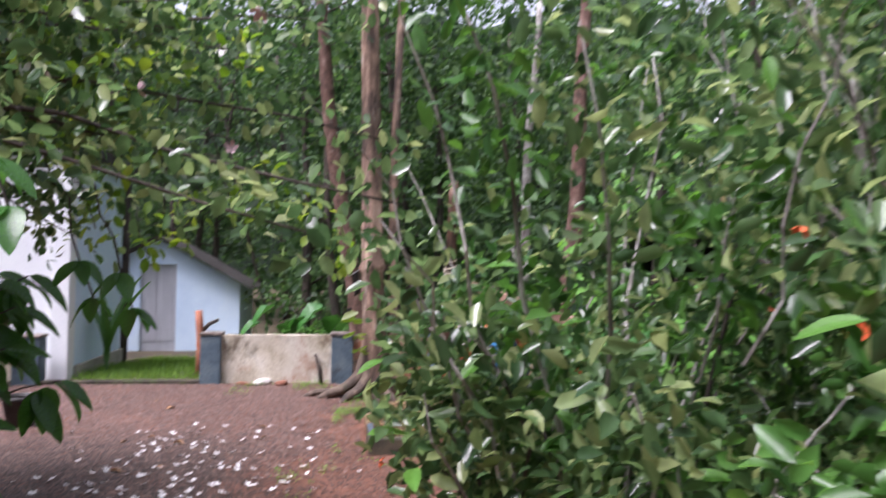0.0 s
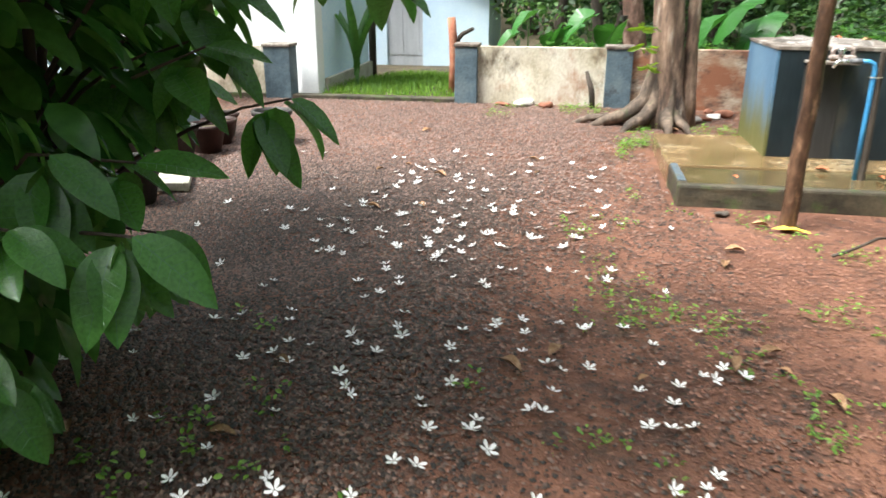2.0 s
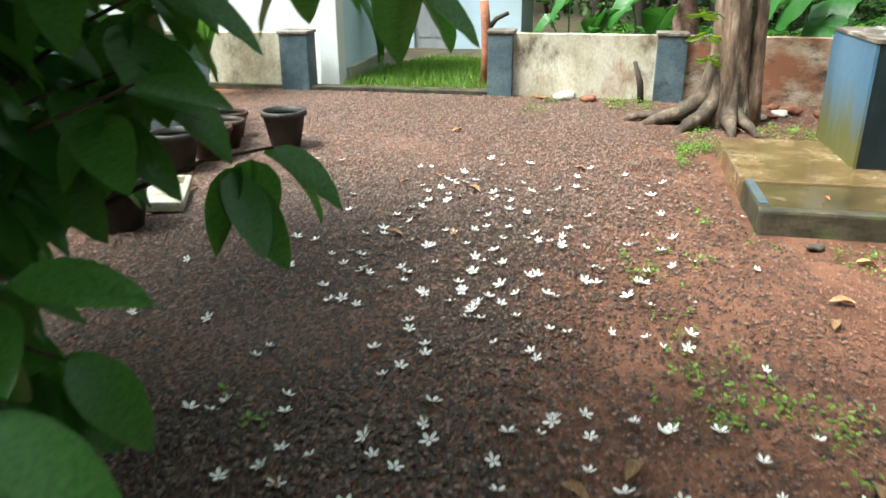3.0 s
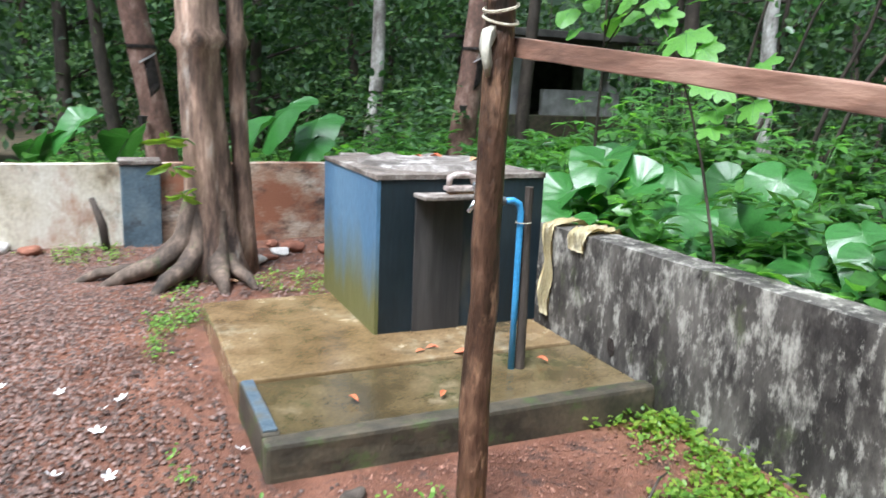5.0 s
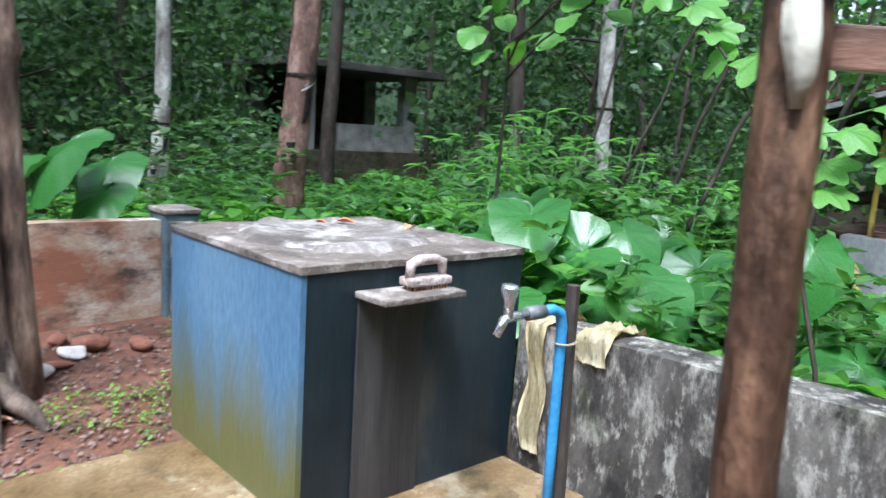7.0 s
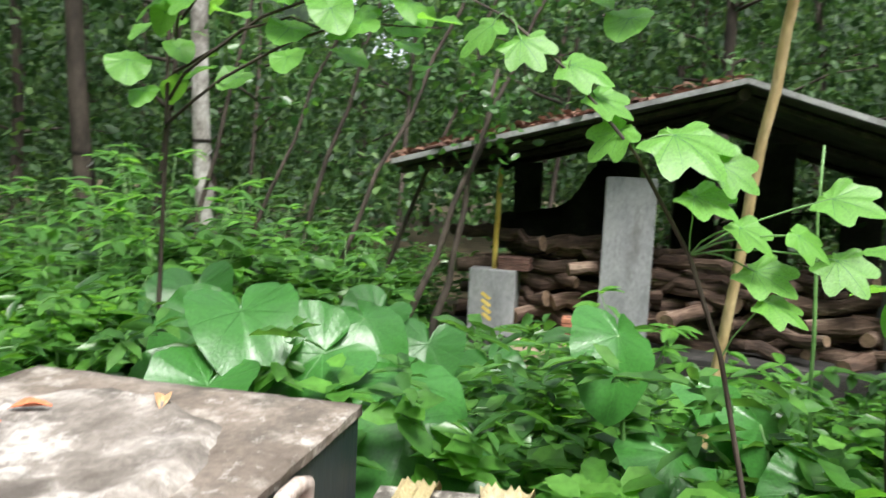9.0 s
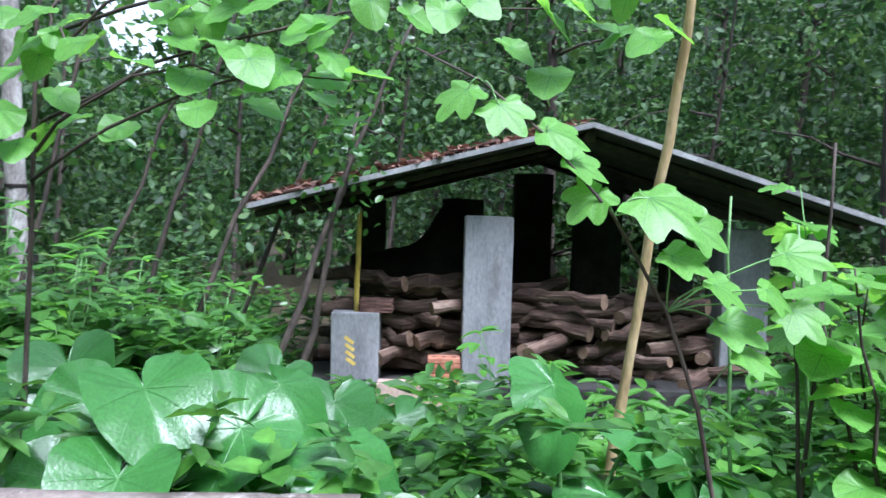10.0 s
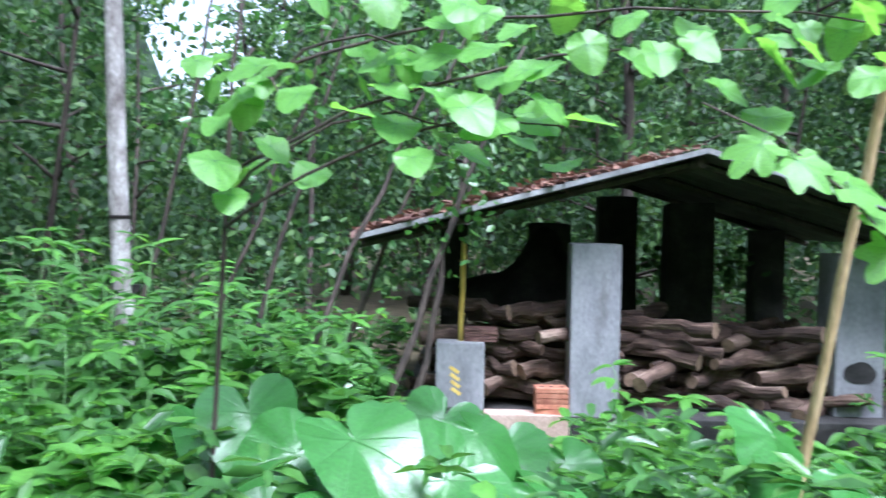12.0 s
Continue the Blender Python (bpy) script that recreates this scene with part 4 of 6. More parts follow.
def woodland_tree(kind, seed):
    """One tree of the wood, with limbs and an open crown down to eye height."""
    r = np.random.default_rng(seed)
    t = empty("woodland_tree", ("slender dark woodland tree with an open crown", "leafy dark woodland tree with low branches", "thin leaning woodland tree")[kind], "tree", "woodland trees")
    h = (8.5, 8.0, 7.0)[kind]
    lean = r.normal(size=2) * (.04, .04)[0] * (1, 1, 4)[kind]
    pts = [Vector((lean[0] * z + .06 * math.sin(z + seed), lean[1] * z + .06 * math.cos(z * .8), z)) for z in np.linspace(-.2, h, 12)]
    bm = bmesh.new()
    rad = (.11, .12, .05)[kind]
    tube(bm, pts, [rad * (1.1 - .075 * i) for i in range(12)], 8, .12, 6)
    part("trunk", bm, bark_dark, t, smooth=True)
    c = []
    bm = bmesh.new()
    for k in range((16, 26, 10)[kind]):
        z = r.uniform((2.6, 1.0, 2.4)[kind], h)
        i = int(np.clip((z + .2) / (h + .2) * 11, 0, 10))
        a = r.uniform(0, 6.28)
        le = r.uniform(.8, 2.0)
        tip = pts[i] + Vector((math.cos(a) * le, math.sin(a) * le, r.uniform(-.1, .7)))
        tube(bm, arc(pts[i], tip, .1, 4, .05, k), [.03, .024, .018, .012, .006], 5)
        for u in (.55, .8, 1.0):
            q = pts[i].lerp(tip, u)
            c.append(ball_points(r, 34, q, (.42, .42, .28))[0])
    tagged(part("branching", bm, bark_dark, t, smooth=True), kind="stuff")
    c = np.concatenate(c)
    part("crown", cloud("crown", LEAF5, c, r.normal(size=c.shape) + (0, 0, -.35), r.uniform(.09, .17, len(c)), leaf_forest, seed=seed), None, t)
    return t


masters = [woodland_tree(k % 3, 40 + k) for k in range(6)]
first_spots = [(-1.0, 9.5), (1.6, 11.5), (10.8, 3.0), (9.5, 9.0), (10.5, -2.0), (12.5, 6.5)]
for t, (x, y) in zip(masters, first_spots):
    t.matrix_basis = pose(x, y, gz(x, y), 0, 0, x * 40)


def plant_wood():
    r = random.Random(21)
    done = list(first_spots) + [(3.85, 7.0), (3.2, 9.6), (-1.15, 6.2), (7.3, 5.9), (6.9, 3.95), (7.2, 11)]
    n = 0
    tries = 0
    while n < 150 and tries < 9000:
        tries += 1
        x, y = r.uniform(-20, 28), r.uniform(-18, 30)
        d = math.hypot(x + .5, y + 1)
        if d > 29 or d < 8.8:
            continue
        if -10 < x < -2.0 and -3 < y < 16:
            continue
        if x < 1.8 and -10 < y < 5.5 and x > -7:
            continue
        if 5.0 < x < 10.2 and -4.6 < y < 2.2:
            continue
        if 8.3 < x < 14.3 and 14 < y < 19:
            continue
        if x > 3.5 and y > 4 and d < 22.5 and abs(math.atan2(x + 1.27, y + 2.4) - .60) < .12:
            continue
        if abs(math.atan2(x + .65, y - .1) - 1.20) < .07 and x > 4:
            continue
        if any((x - a) ** 2 + (y - b) ** 2 < 1.7 for a, b in done):
            continue
        done.append((x, y))
        copy_thing(r.choice(masters), pose(x, y, gz(x, y), r.uniform(-4, 4), r.uniform(-4, 4), r.uniform(0, 360)) @ Matrix.Scale(r.uniform(.8, 1.35), 4))
        n += 1


plant_wood()


def far_wood():
    """The depth of the wood, leaf upon leaf."""
    r = np.random.default_rng(9)
    ce = []
    while len(ce) < 3600:
        a, d = r.uniform(0, 6.283), r.uniform(17, 40)
        x, y, z = d * math.cos(a), d * math.sin(a), 17 * r.random() ** 1.1
        if -14 < x < -2 and 0 < y < 22 and z > -1:
            if d < 26:
                continue
        if 8 < x < 14.5 and 14 < y < 19.2:
            continue
        if d < 23 and abs(math.atan2(x + 1.27, y + 2.4) - .60) < .11 and z < 4:
            continue
        if x > 4 and abs(math.atan2(x + .65, y - .1) - 1.20) < .06 and z > 1.6 + .17 * d:
            continue
        ce.append((x, y, z))
    ce = np.array(ce)
    p = (ce[:, None] + r.normal(size=(len(ce), 45, 3)) * (.9, .9, .6)).reshape(-1, 3)
    tagged(new("far_wood", cloud("far_wood", LEAF4, p, r.normal(size=p.shape), r.uniform(.25, .5, len(p)), leaf_forest, seed=2)), "dense dark far wood around the place", "woods", kind="stuff")


far_wood()
bm = bmesh.new()
n = 64
lo = [bm.verts.new((60 * math.cos(2 * math.pi * k / n), 60 * math.sin(2 * math.pi * k / n), -3)) for k in range(n)]
hi = [bm.verts.new((60 * math.cos(2 * math.pi * k / n), 60 * math.sin(2 * math.pi * k / n), (24 if abs(2 * math.pi * k / n - .37) > .12 else 9) + 1.5 * math.sin(k * 1.7) + 1 * math.sin(k * .6))) for k in range(n)]
for k in range(n):
    bm.faces.new((lo[k], lo[(k + 1) % n], hi[(k + 1) % n], hi[k]))
thing("backdrop", bm, mat("distant_green", [(0.006, 0.014, 0.007), (0.018, 0.036, 0.016), (0.05, 0.085, 0.035)], 1.1, .9, 0, 7), "distant dark green hillside of trees", "backdrop", kind="structure")


def undergrowth(name, n, area, keep, height, size, material, template, seed, label, per=6):
    """Low shrubs as tufts of leaves on many stems."""
    r = np.random.default_rng(seed)
    x0, x1, y0, y1 = area
    p = np.stack([r.uniform(x0, x1, n * 3), r.uniform(y0, y1, n * 3)], axis=1)
    p = p[keep(p[:, 0], p[:, 1])][:n]
    lump = np.array([noise.noise((a * .9, b * .9, seed)) for a, b in p]) * .5 + .75
    top = height(p[:, 0], p[:, 1]) * lump
    z = ground_z(p[:, 0], p[:, 1]) + top * r.random(len(p)) ** .55
    c = np.stack([p[:, 0], p[:, 1], z], axis=1)
    q, w = whorls(r, c, per, .3, -.15)
    tagged(new(name, cloud(name, template, q, w, r.uniform(size[0], size[1], len(q)), material, .35, 1.2, seed=seed)), label, "undergrowth", kind="stuff")


def beyond(x, y):
    shed_in = (x > 5.75) & (x < 9.8) & (y > -3.9) & (y < 1.2)
    hut_in = (x > 8.5) & (y > 14.5)
    return ((x > 1.45) | (y > 3.55)) & (x > -2.2) & ~shed_in & ~hut_in & ((x > 1.45) | (y < 16))


def low(x, y):
    near = np.exp(-((x - 5.0) / 1.5) ** 4 - ((y + 1.0) / 2.3) ** 4)
    return .92 - .62 * near


undergrowth("undergrowth_mid", 3800, (-2, 12, -7, 14), beyond, lambda x, y: low(x, y) * .84, (.09, .17), leaf_mid, LEAF5, 31, "dense wet green undergrowth beyond the low walls")
undergrowth("undergrowth_bright", 2600, (1.3, 7, -5, 8), beyond, lambda x, y: low(x, y) * .78, (.11, .20), leaf_bright, LEAF5, 32, "fresh bright green shrubs beyond the tank")
undergrowth("undergrowth_narrow", 1500, (1.6, 8, -5, 6), beyond, lambda x, y: low(x, y) * 1.25, (.10, .18), leaf_mid, NARROW, 33, "narrow-leaved dark shrubs among the undergrowth", 9)
undergrowth("undergrowth_tall", 2600, (1.9, 12, -9, 13), lambda x, y: beyond(x, y) & ((y > 2.6) | (y < -3.2)) & (np.abs(np.arctan2(x + 1.27, y + 2.4) - .615) > .10), lambda x, y: 1.9 + 0 * x, (.08, .14), leaf_forest, LEAF5, 34, "tall dark shrubs at the edge of the wood")


# ---- plants with leaves of their own ----
def grid_leaf(name, template, material):
    return arrays(name, template[0], template[1], material, True)


def veined_leaf(width, droop, fold, material, rows=10):
    """A leaf one long with a midrib and side veins standing a little proud."""
    def at(s, u):
        q = .10 * math.sin(u * 26) * abs(s) * .06
        return Vector((s * width(u), u, fold * abs(s) * width(u) * 2 - droop * u * u + q))

    bm = bmesh.new()
    grid = [[bm.verts.new(at(s, i / rows)) for s in (-1, -.55, 0, .55, 1)] for i in range(rows + 1)]
    for a, b in zip(grid, grid[1:]):
        for k in range(4):
            bm.faces.new((a[k], a[k + 1], b[k + 1], b[k]))
    lift = Vector((0, 0, .006))

    def rib(pts, w0, w1, across):
        row = []
        for i, p in enumerate(pts):
            w = w0 + (w1 - w0) * i / (len(pts) - 1)
            row.append((bm.verts.new(p - across * w + lift), bm.verts.new(p + across * w + lift)))
        for a, b in zip(row, row[1:]):
            bm.faces.new((a[0], a[1], b[1], b[0])).material_index = 1

    rib([at(0, i / rows) for i in range(rows + 1)], .011, .003, Vector((1, 0, 0)))
    for i in range(1, 7):
        for sgn in (-1, 1):
            rib([at(sgn * q, .11 * i + .10 * q) for q in (.05, .5, .9)], .005, .002, Vector((0, 1, 0)))
    bmesh.ops.recalc_face_normals(bm, faces=bm.faces[:])
    return finish(bm, "leaf", [material, vein_mat], True)


ovate_mesh = [veined_leaf(lambda u, k=k: (.225 + .02 * k) * math.sin(math.pi * u ** .8) ** .75 + 1e-4, .15 + .1 * k, .14, leaf_dark) for k in range(3)]


def fan_leaf(radius, material, n=40, cup=.05, droop=.25, veins=0):
    """A leaf one long round its stalk point: radius gives its outline by the angle from the tip."""
    v, f, mi = [(0, 0, 0)], [], []
    for ring in (.35, .7, 1.0):
        for k in range(n):
            a = 2 * math.pi * k / n - math.pi
            q = radius(a) * ring
            x, y = q * math.sin(a), q * math.cos(a)
            v.append((x, y, cup * abs(x) * 2 - droop * max(y, 0) ** 2 - .3 * droop * min(y, 0) ** 2 + (.010 * math.sin(a * 9) + .045 * math.sin(a * 4 + 1.3) + .018 * math.sin(a * 13 + .5)) * ring * ring))
    for k in range(n):
        f.append((0, 1 + k, 1 + (k + 1) % n, 1 + (k + 1) % n))
    tri = [(a, b, c) for a, b, c, _ in f]
    quads = []
    for r0 in (0, 1):
        for k in range(n):
            a, b = 1 + r0 * n + k, 1 + r0 * n + (k + 1) % n
            quads.append((a, a + n, b + n, b))
    bm = bmesh.new()
    vs = [bm.verts.new(p) for p in v]
    for t in tri:
        bm.faces.new([vs[i] for i in t])
    for q in quads:
        bm.faces.new([vs[i] for i in q])
    for a in ([0.0] + [s * b for b in (.55, 1.05, 1.6, 2.3) for s in (1, -1)])[:veins]:
        pts = []
        for u in (0, .35, .7, .94):
            q = radius(a) * u
            x, y = q * math.sin(a), q * math.cos(a)
            pts.append(Vector((x, y, cup * abs(x) * 2 - droop * max(y, 0) ** 2 - .3 * droop * min(y, 0) ** 2 + (.010 * math.sin(a * 9) + .045 * math.sin(a * 4 + 1.3) + .018 * math.sin(a * 13 + .5)) * u * u + .008)))
        w = .010 if a == 0 else .006
        side = Vector((math.cos(a), -math.sin(a), 0))
        rows = [(bm.verts.new(p - side * w * (1 - i * .24)), bm.verts.new(p + side * w * (1 - i * .24))) for i, p in enumerate(pts)]
        for r0, r1 in zip(rows, rows[1:]):
            fc = bm.faces.new((r0[0], r0[1], r1[1], r1[0]))
            fc.material_index = 1
    bmesh.ops.recalc_face_normals(bm, faces=bm.faces[:])
    return finish(bm, "leaf", [material, vein_mat], True)


def arum_outline(a):
    a = abs(a)
    back = .56 * (1 - math.exp(-((3.1416 - a) / .30) ** 1.3)) + .06
    return (back if a > 2.2 else .60) + (.42 * math.exp(-(a / .75) ** 1.5))


def lobed_outline(a):
    lobes = max(w * math.exp(-((a - c) / .40) ** 2) for c, w in ((0, 1), (.8, .8), (-.8, .8), (1.65, .5), (-1.65, .5)))
    return .17 + .28 * max(0, math.cos(a / 2.2)) * (abs(a) < 2.9) + .57 * lobes


def heart_outline(a):
    a = abs(a)
    return .34 + .17 * (1 - math.exp(-((3.1416 - a) / .30) ** 1.4)) + .36 * math.exp(-(a / .62) ** 1.35)


heart_mesh = [fan_leaf(heart_outline, leaf_bright, 40, c, d, 7) for c, d in ((.06, .18), (-.04, .32), (.12, .1))]
arum_mesh = [fan_leaf(arum_outline, leaf_arum, 44, c, d, 9) for c, d in ((.16, .45), (-.12, .55), (.22, .35))]
lobed_mesh = [fan_leaf(lobed_outline, leaf_bright, 48, c, d, 5) for c, d in ((.05, .2), (-.05, .35))]


def leaf_at(parent, me, place, way, up, size, name="leaf", label=""):
    y = Vector(way).normalized()
    x = y.cross(Vector(up)).normalized()
    z = x.cross(y)
    ob = new(name, me)
    ob.parent = parent
    ob.matrix_basis = Matrix.Translation(place) @ Matrix((x, y, z)).transposed().to_4x4() @ Matrix.Scale(size, 4)
    if label:
        ob["label"] = label
    return ob


def arum(x, y, heads, seed, label="glossy elephant-ear plant with big heart-shaped leaves"):
    """heads: for each leaf its stalk's end (dx, dy, height) and blade length."""
    r = random.Random(seed)
    z0 = gz(x, y)
    t = empty("elephant_ear_plant", label, "plant", "elephant-ear plants", loc=(x, y, z0 - .02))
    for dx, dy, h, size in heads:
        tip = Vector((dx, dy, h - z0))
        bm = bmesh.new()
        tube(bm, [Vector((0, 0, 0)), tip * .4 + Vector((-dx * .2, -dy * .2, .05)), tip * .8 + Vector((-dx * .1, -dy * .1, .04)), tip], [.014, .011, .009, .007], 7)
        part("stalk", bm, stalk_mat, t, smooth=True)
        out = Vector((dx - .35, dy + r.uniform(-.35, .35), 0)).normalized()
        way = out + Vector((0, 0, r.uniform(-.95, -.35)))
        leaf_at(t, r.choice(arum_mesh), tip, way, Vector((-.35 + r.uniform(-.35, .35), -.25 + r.uniform(-.35, .35), 1)), size * .86)


arum(2.05, .95, [(-.05, -.05, .95, .42), (.12, .2, .84, .36), (-.12, .22, .62, .34)], 1)
arum(2.10, .45, [(-.06, .1, .80, .44), (-.02, -.25, .72, .46), (.15, .0, .92, .34)], 2)
arum(1.90, -.10, [(-.05, .2, .64, .40), (.05, -.15, .42, .34), (-.1, .05, .5, .3)], 3)
arum(2.10, -.70, [(-.08, .08, 1.0, .34), (-.05, -.15, .56, .40), (.1, -.3, .78, .32)], 4)
arum(1.90, -1.25, [(-.05, .2, .44, .36), (.0, -.1, .55, .38), (.2, .1, .7, .3)], 5)
arum(2.15, -1.95, [(-.1, .1, .5, .38), (.1, -.2, .62, .34)], 6)
arum(2.65, 1.55, [(-.1, -.1, .9, .40), (.1, .15, .75, .36), (-.1, .3, .6, .34)], 7)
arum(1.60, .62, [(-.05, .0, .58, .36), (.1, .25, .72, .38)], 8)
arum(2.9, .3, [(-.1, .0, .70, .36), (.0, .3, .8, .34), (.0, -.3, .6, .34)], 9)
arum(1.75, -2.9, [(-.1, .0, .55, .36), (.1, .3, .7, .38), (-.1, -.3, .62, .34)], 10)
arum(.55, 4.0, [(-.1, -.1, 1.15, .55), (.25, .1, 1.0, .5), (-.3, .15, .9, .5), (.1, -.2, .8, .42)], 11, "large elephant-ear plant behind the yard wall")
arum(-1.25, 3.95, [(-.1, -.1, .95, .40), (.25, .0, .82, .42), (-.25, .1, .78, .40)], 12, "large elephant-ear plant behind the yard wall")
arum(-2.05, 3.75, [(0, 0, .98, .32), (.3, .1, .78, .30), (-.2, .1, .74, .28)], 13, "yellow-green elephant-ear plant behind the cream wall")


def sapling():
    """Heart-shaped leaves on thin arching twigs."""
    t = empty("heart_leaved_sapling", "slender sapling with bright heart-shaped leaves on arching twigs", "sapling", loc=(2.35, 1.55, gz(2.35, 1.55)))
    base = Vector(t.location)
    ends = [(2.0, .1, 2.02), (2.05, .55, 2.02), (2.0, -.55, 2.30), (1.95, 1.15, 2.08), (2.1, .7, 2.3), (2.0, -1.0, 2.38), (2.2, 1.4, 1.85)]
    bm = bmesh.new()
    tube(bm, [(0, 0, -.1), (.02, 0, .7), (0, -.05, 1.6), (-.05, -.1, 2.4), (-.05, -.2, 3.0)], [.013, .012, .011, .009, .005], 8, .2, 9)
    part("stem", bm, bark_dark, t, smooth=True)
    for k, e in enumerate(ends):
        bm = bmesh.new()
        a = Vector((-.02, -.06 - .02 * k, 1.75 + .12 * k))
        tube(bm, arc(a, Vector(e) - base + Vector((0, 0, .06)), .16, 8, .015, k), [.008, .0075, .007, .0065, .006, .0055, .005, .004, .003], 6)
        part("twig", bm, bark_dark, t, smooth=True)
    spots = [(.67, 1.91), (.75, 2.05), (.48, 2.08), (.49, 1.94), (.38, 2.04), (.20, 2.11), (.25, 2.06), (.08, 2.04), (.13, 1.90), (.62, 2.17), (.79, 2.27), (.57, 2.29), (1.22, 2.22), (1.30, 2.11), (1.07, 2.12), (.89, 2.06),
             (1.33, 1.77), (1.38, 1.89), (1.20, 1.95), (.41, 2.30), (-.20, 2.30), (-.32, 2.33), (-.45, 2.19), (-.57, 2.28), (-.60, 2.08), (-.96, 2.22), (-1.04, 2.28)]
    r = random.Random(4)
    for y, z in spots:
        p = Vector((2.0 + r.uniform(-.12, .12), y + .02, z + .05)) - base
        way = Vector((-.6 + r.uniform(-.5, .5), r.uniform(-.9, .9), -.45 + r.uniform(-.4, .35)))
        leaf_at(t, r.choice(heart_mesh), p, way, Vector((-.35 + r.uniform(-.35, .35), r.uniform(-.5, .5), 1)), r.uniform(.12, .18))
    for k in range(78):
        e = Vector(r.choice(ends))
        p = e + Vector((r.uniform(-.1, .35), r.gauss(.05, .22), r.uniform(.0, .55))) - base
        leaf_at(t, r.choice(heart_mesh), p, Vector((r.uniform(-1, .5), r.uniform(-1, 1), -.5)), Vector((-.5, r.uniform(-.4, .4), 1)), r.uniform(.10, .15))


sapling()


def lobed_plant():
    t = empty("lobed_leaf_climber", "thin dark-stemmed plant with bright lobed leaves", "plant", loc=(1.3, -1.05, gz(1.3, -1.05)))
    base = Vector(t.location)
    line = [(1.3, -1.05, 0), (1.26, -.98, .7), (1.22, -.88, 1.11), (1.2, -.78, 1.37), (1.2, -.63, 1.62), (1.2, -.45, 1.82), (1.22, -.28, 1.96), (1.25, -.1, 2.05)]
    bm = bmesh.new()
    tube(bm, [Vector(p) - base for p in line], [.008, .008, .007, .006, .005, .004, .0035, .003], 6)
    part("stem", bm, bark_dark, t, smooth=True)
    r = random.Random(9)
    for y, z, s in ((-.72, 1.67, .20), (-.24, 1.94, .13), (-.32, 1.90, .13), (-.45, 1.84, .14), (-.52, 1.76, .13), (-.59, 1.68, .13), (-.84, 1.60, .13), (-.78, 1.52, .14), (-.89, 1.45, .12), (-.94, 1.34, .14), (-1.11, 1.53, .15), (-1.02, 1.44, .11), (-.97, 1.27, .12), (-1.13, 1.38, .13)):
        p = Vector((1.2 + r.uniform(-.05, .05), y, z))
        near = min((Vector(q) for q in line), key=lambda q: (q - p).length)
        bm = bmesh.new()
        tube(bm, arc(near - base, p - base, .02, 4, .004, 1), .0025, 5)
        part("leaf_stalk", bm, stalk_mat, t)
        side = -1 if y < near.y else 1
        leaf_at(t, r.choice(lobed_mesh), p - base, Vector((-.35 + r.uniform(-.3, .3), side * r.uniform(.4, 1), -.30 + r.uniform(-.25, .15))), Vector((-.55 + r.uniform(-.4, .4), r.uniform(-.3, .3), 1)), s * .86)


lobed_plant()


def side_shrub(x, y, n, hi, seed):
    """Upright shrubs with lobed leaves behind the mossy wall."""
    r = random.Random(seed)
    t = empty("broad_leaved_shrub", "upright shrub with broad wet green leaves behind the wall", "shrub", "shrubs behind the wall", loc=(x, y, gz(x, y)))
    for k in range(5):
        a = r.uniform(0, 6.28)
        top = Vector((math.cos(a) * .3, math.sin(a) * .35, hi * r.uniform(.75, 1.05)))
        line = arc((0, 0, 0), top, .05, 6, .03, seed + k)
        bm = bmesh.new()
        tube(bm, line, [.012, .011, .010, .008, .007, .005, .003], 6)
        part("stem", bm, stalk_mat if k % 2 else bark_dark, t, smooth=True)
        for j in range(n):
            u = r.uniform(.35, 1.0)
            i = min(int(u * 6), 5)
            p = line[i].lerp(line[i + 1], u * 6 - i)
            b = r.uniform(0, 6.28)
            way = Vector((math.cos(b), math.sin(b), r.uniform(-.5, .15)))
            leaf_at(t, r.choice(lobed_mesh if seed % 2 else heart_mesh), p + way * .07, way, Vector((-.3, -.2, 1)), r.uniform(.13, .22))


for k, (x, y, hi) in enumerate(((1.75, -1.85, 1.6), (1.6, -2.5, 1.6), (2.5, -2.6, 2.2), (3.3, -2.5, 1.9), (2.3, -3.3, 1.9), (3.6, -3.4, 2.1), (4.2, -3.2, 1.6))):
    side_shrub(x, y, 9, hi, 60 + k)

bm = bmesh.new()
tube(bm, arc((2.92, -1.0, gz(2.9, -1) - .05), (2.33, -1.22, 2.75), .03, 14, .008, 6), [.028, .027, .026, .026, .025, .025, .024, .024, .023, .022, .022, .021, .02, .019, .018], 9, .25, 14)
thing("bare_stem", bm, stick_mat, "tall bare tan stem leaning in front of the shed", "stem", smooth=True)
for k, (x, y, tx, ty, h) in enumerate(((2.05, -1.35, 2.0, -1.25, 1.7), (1.9, -1.5, 1.95, -1.6, 1.9), (2.25, -1.8, 2.2, -1.6, 1.6), (2.0, -1.62, 1.9, -1.45, 1.4))):
    thing("thin_stem", tube(bmesh.new(), arc((x, y, gz(x, y) - .03), (tx, ty, h), 0, 8, .012, k), [.010, .0095, .009, .009, .008, .008, .007, .006, .005], 6), (stalk_mat, bark_dark)[k % 2], "thin upright plant stem behind the mossy wall", "stem", "thin stems", smooth=True)


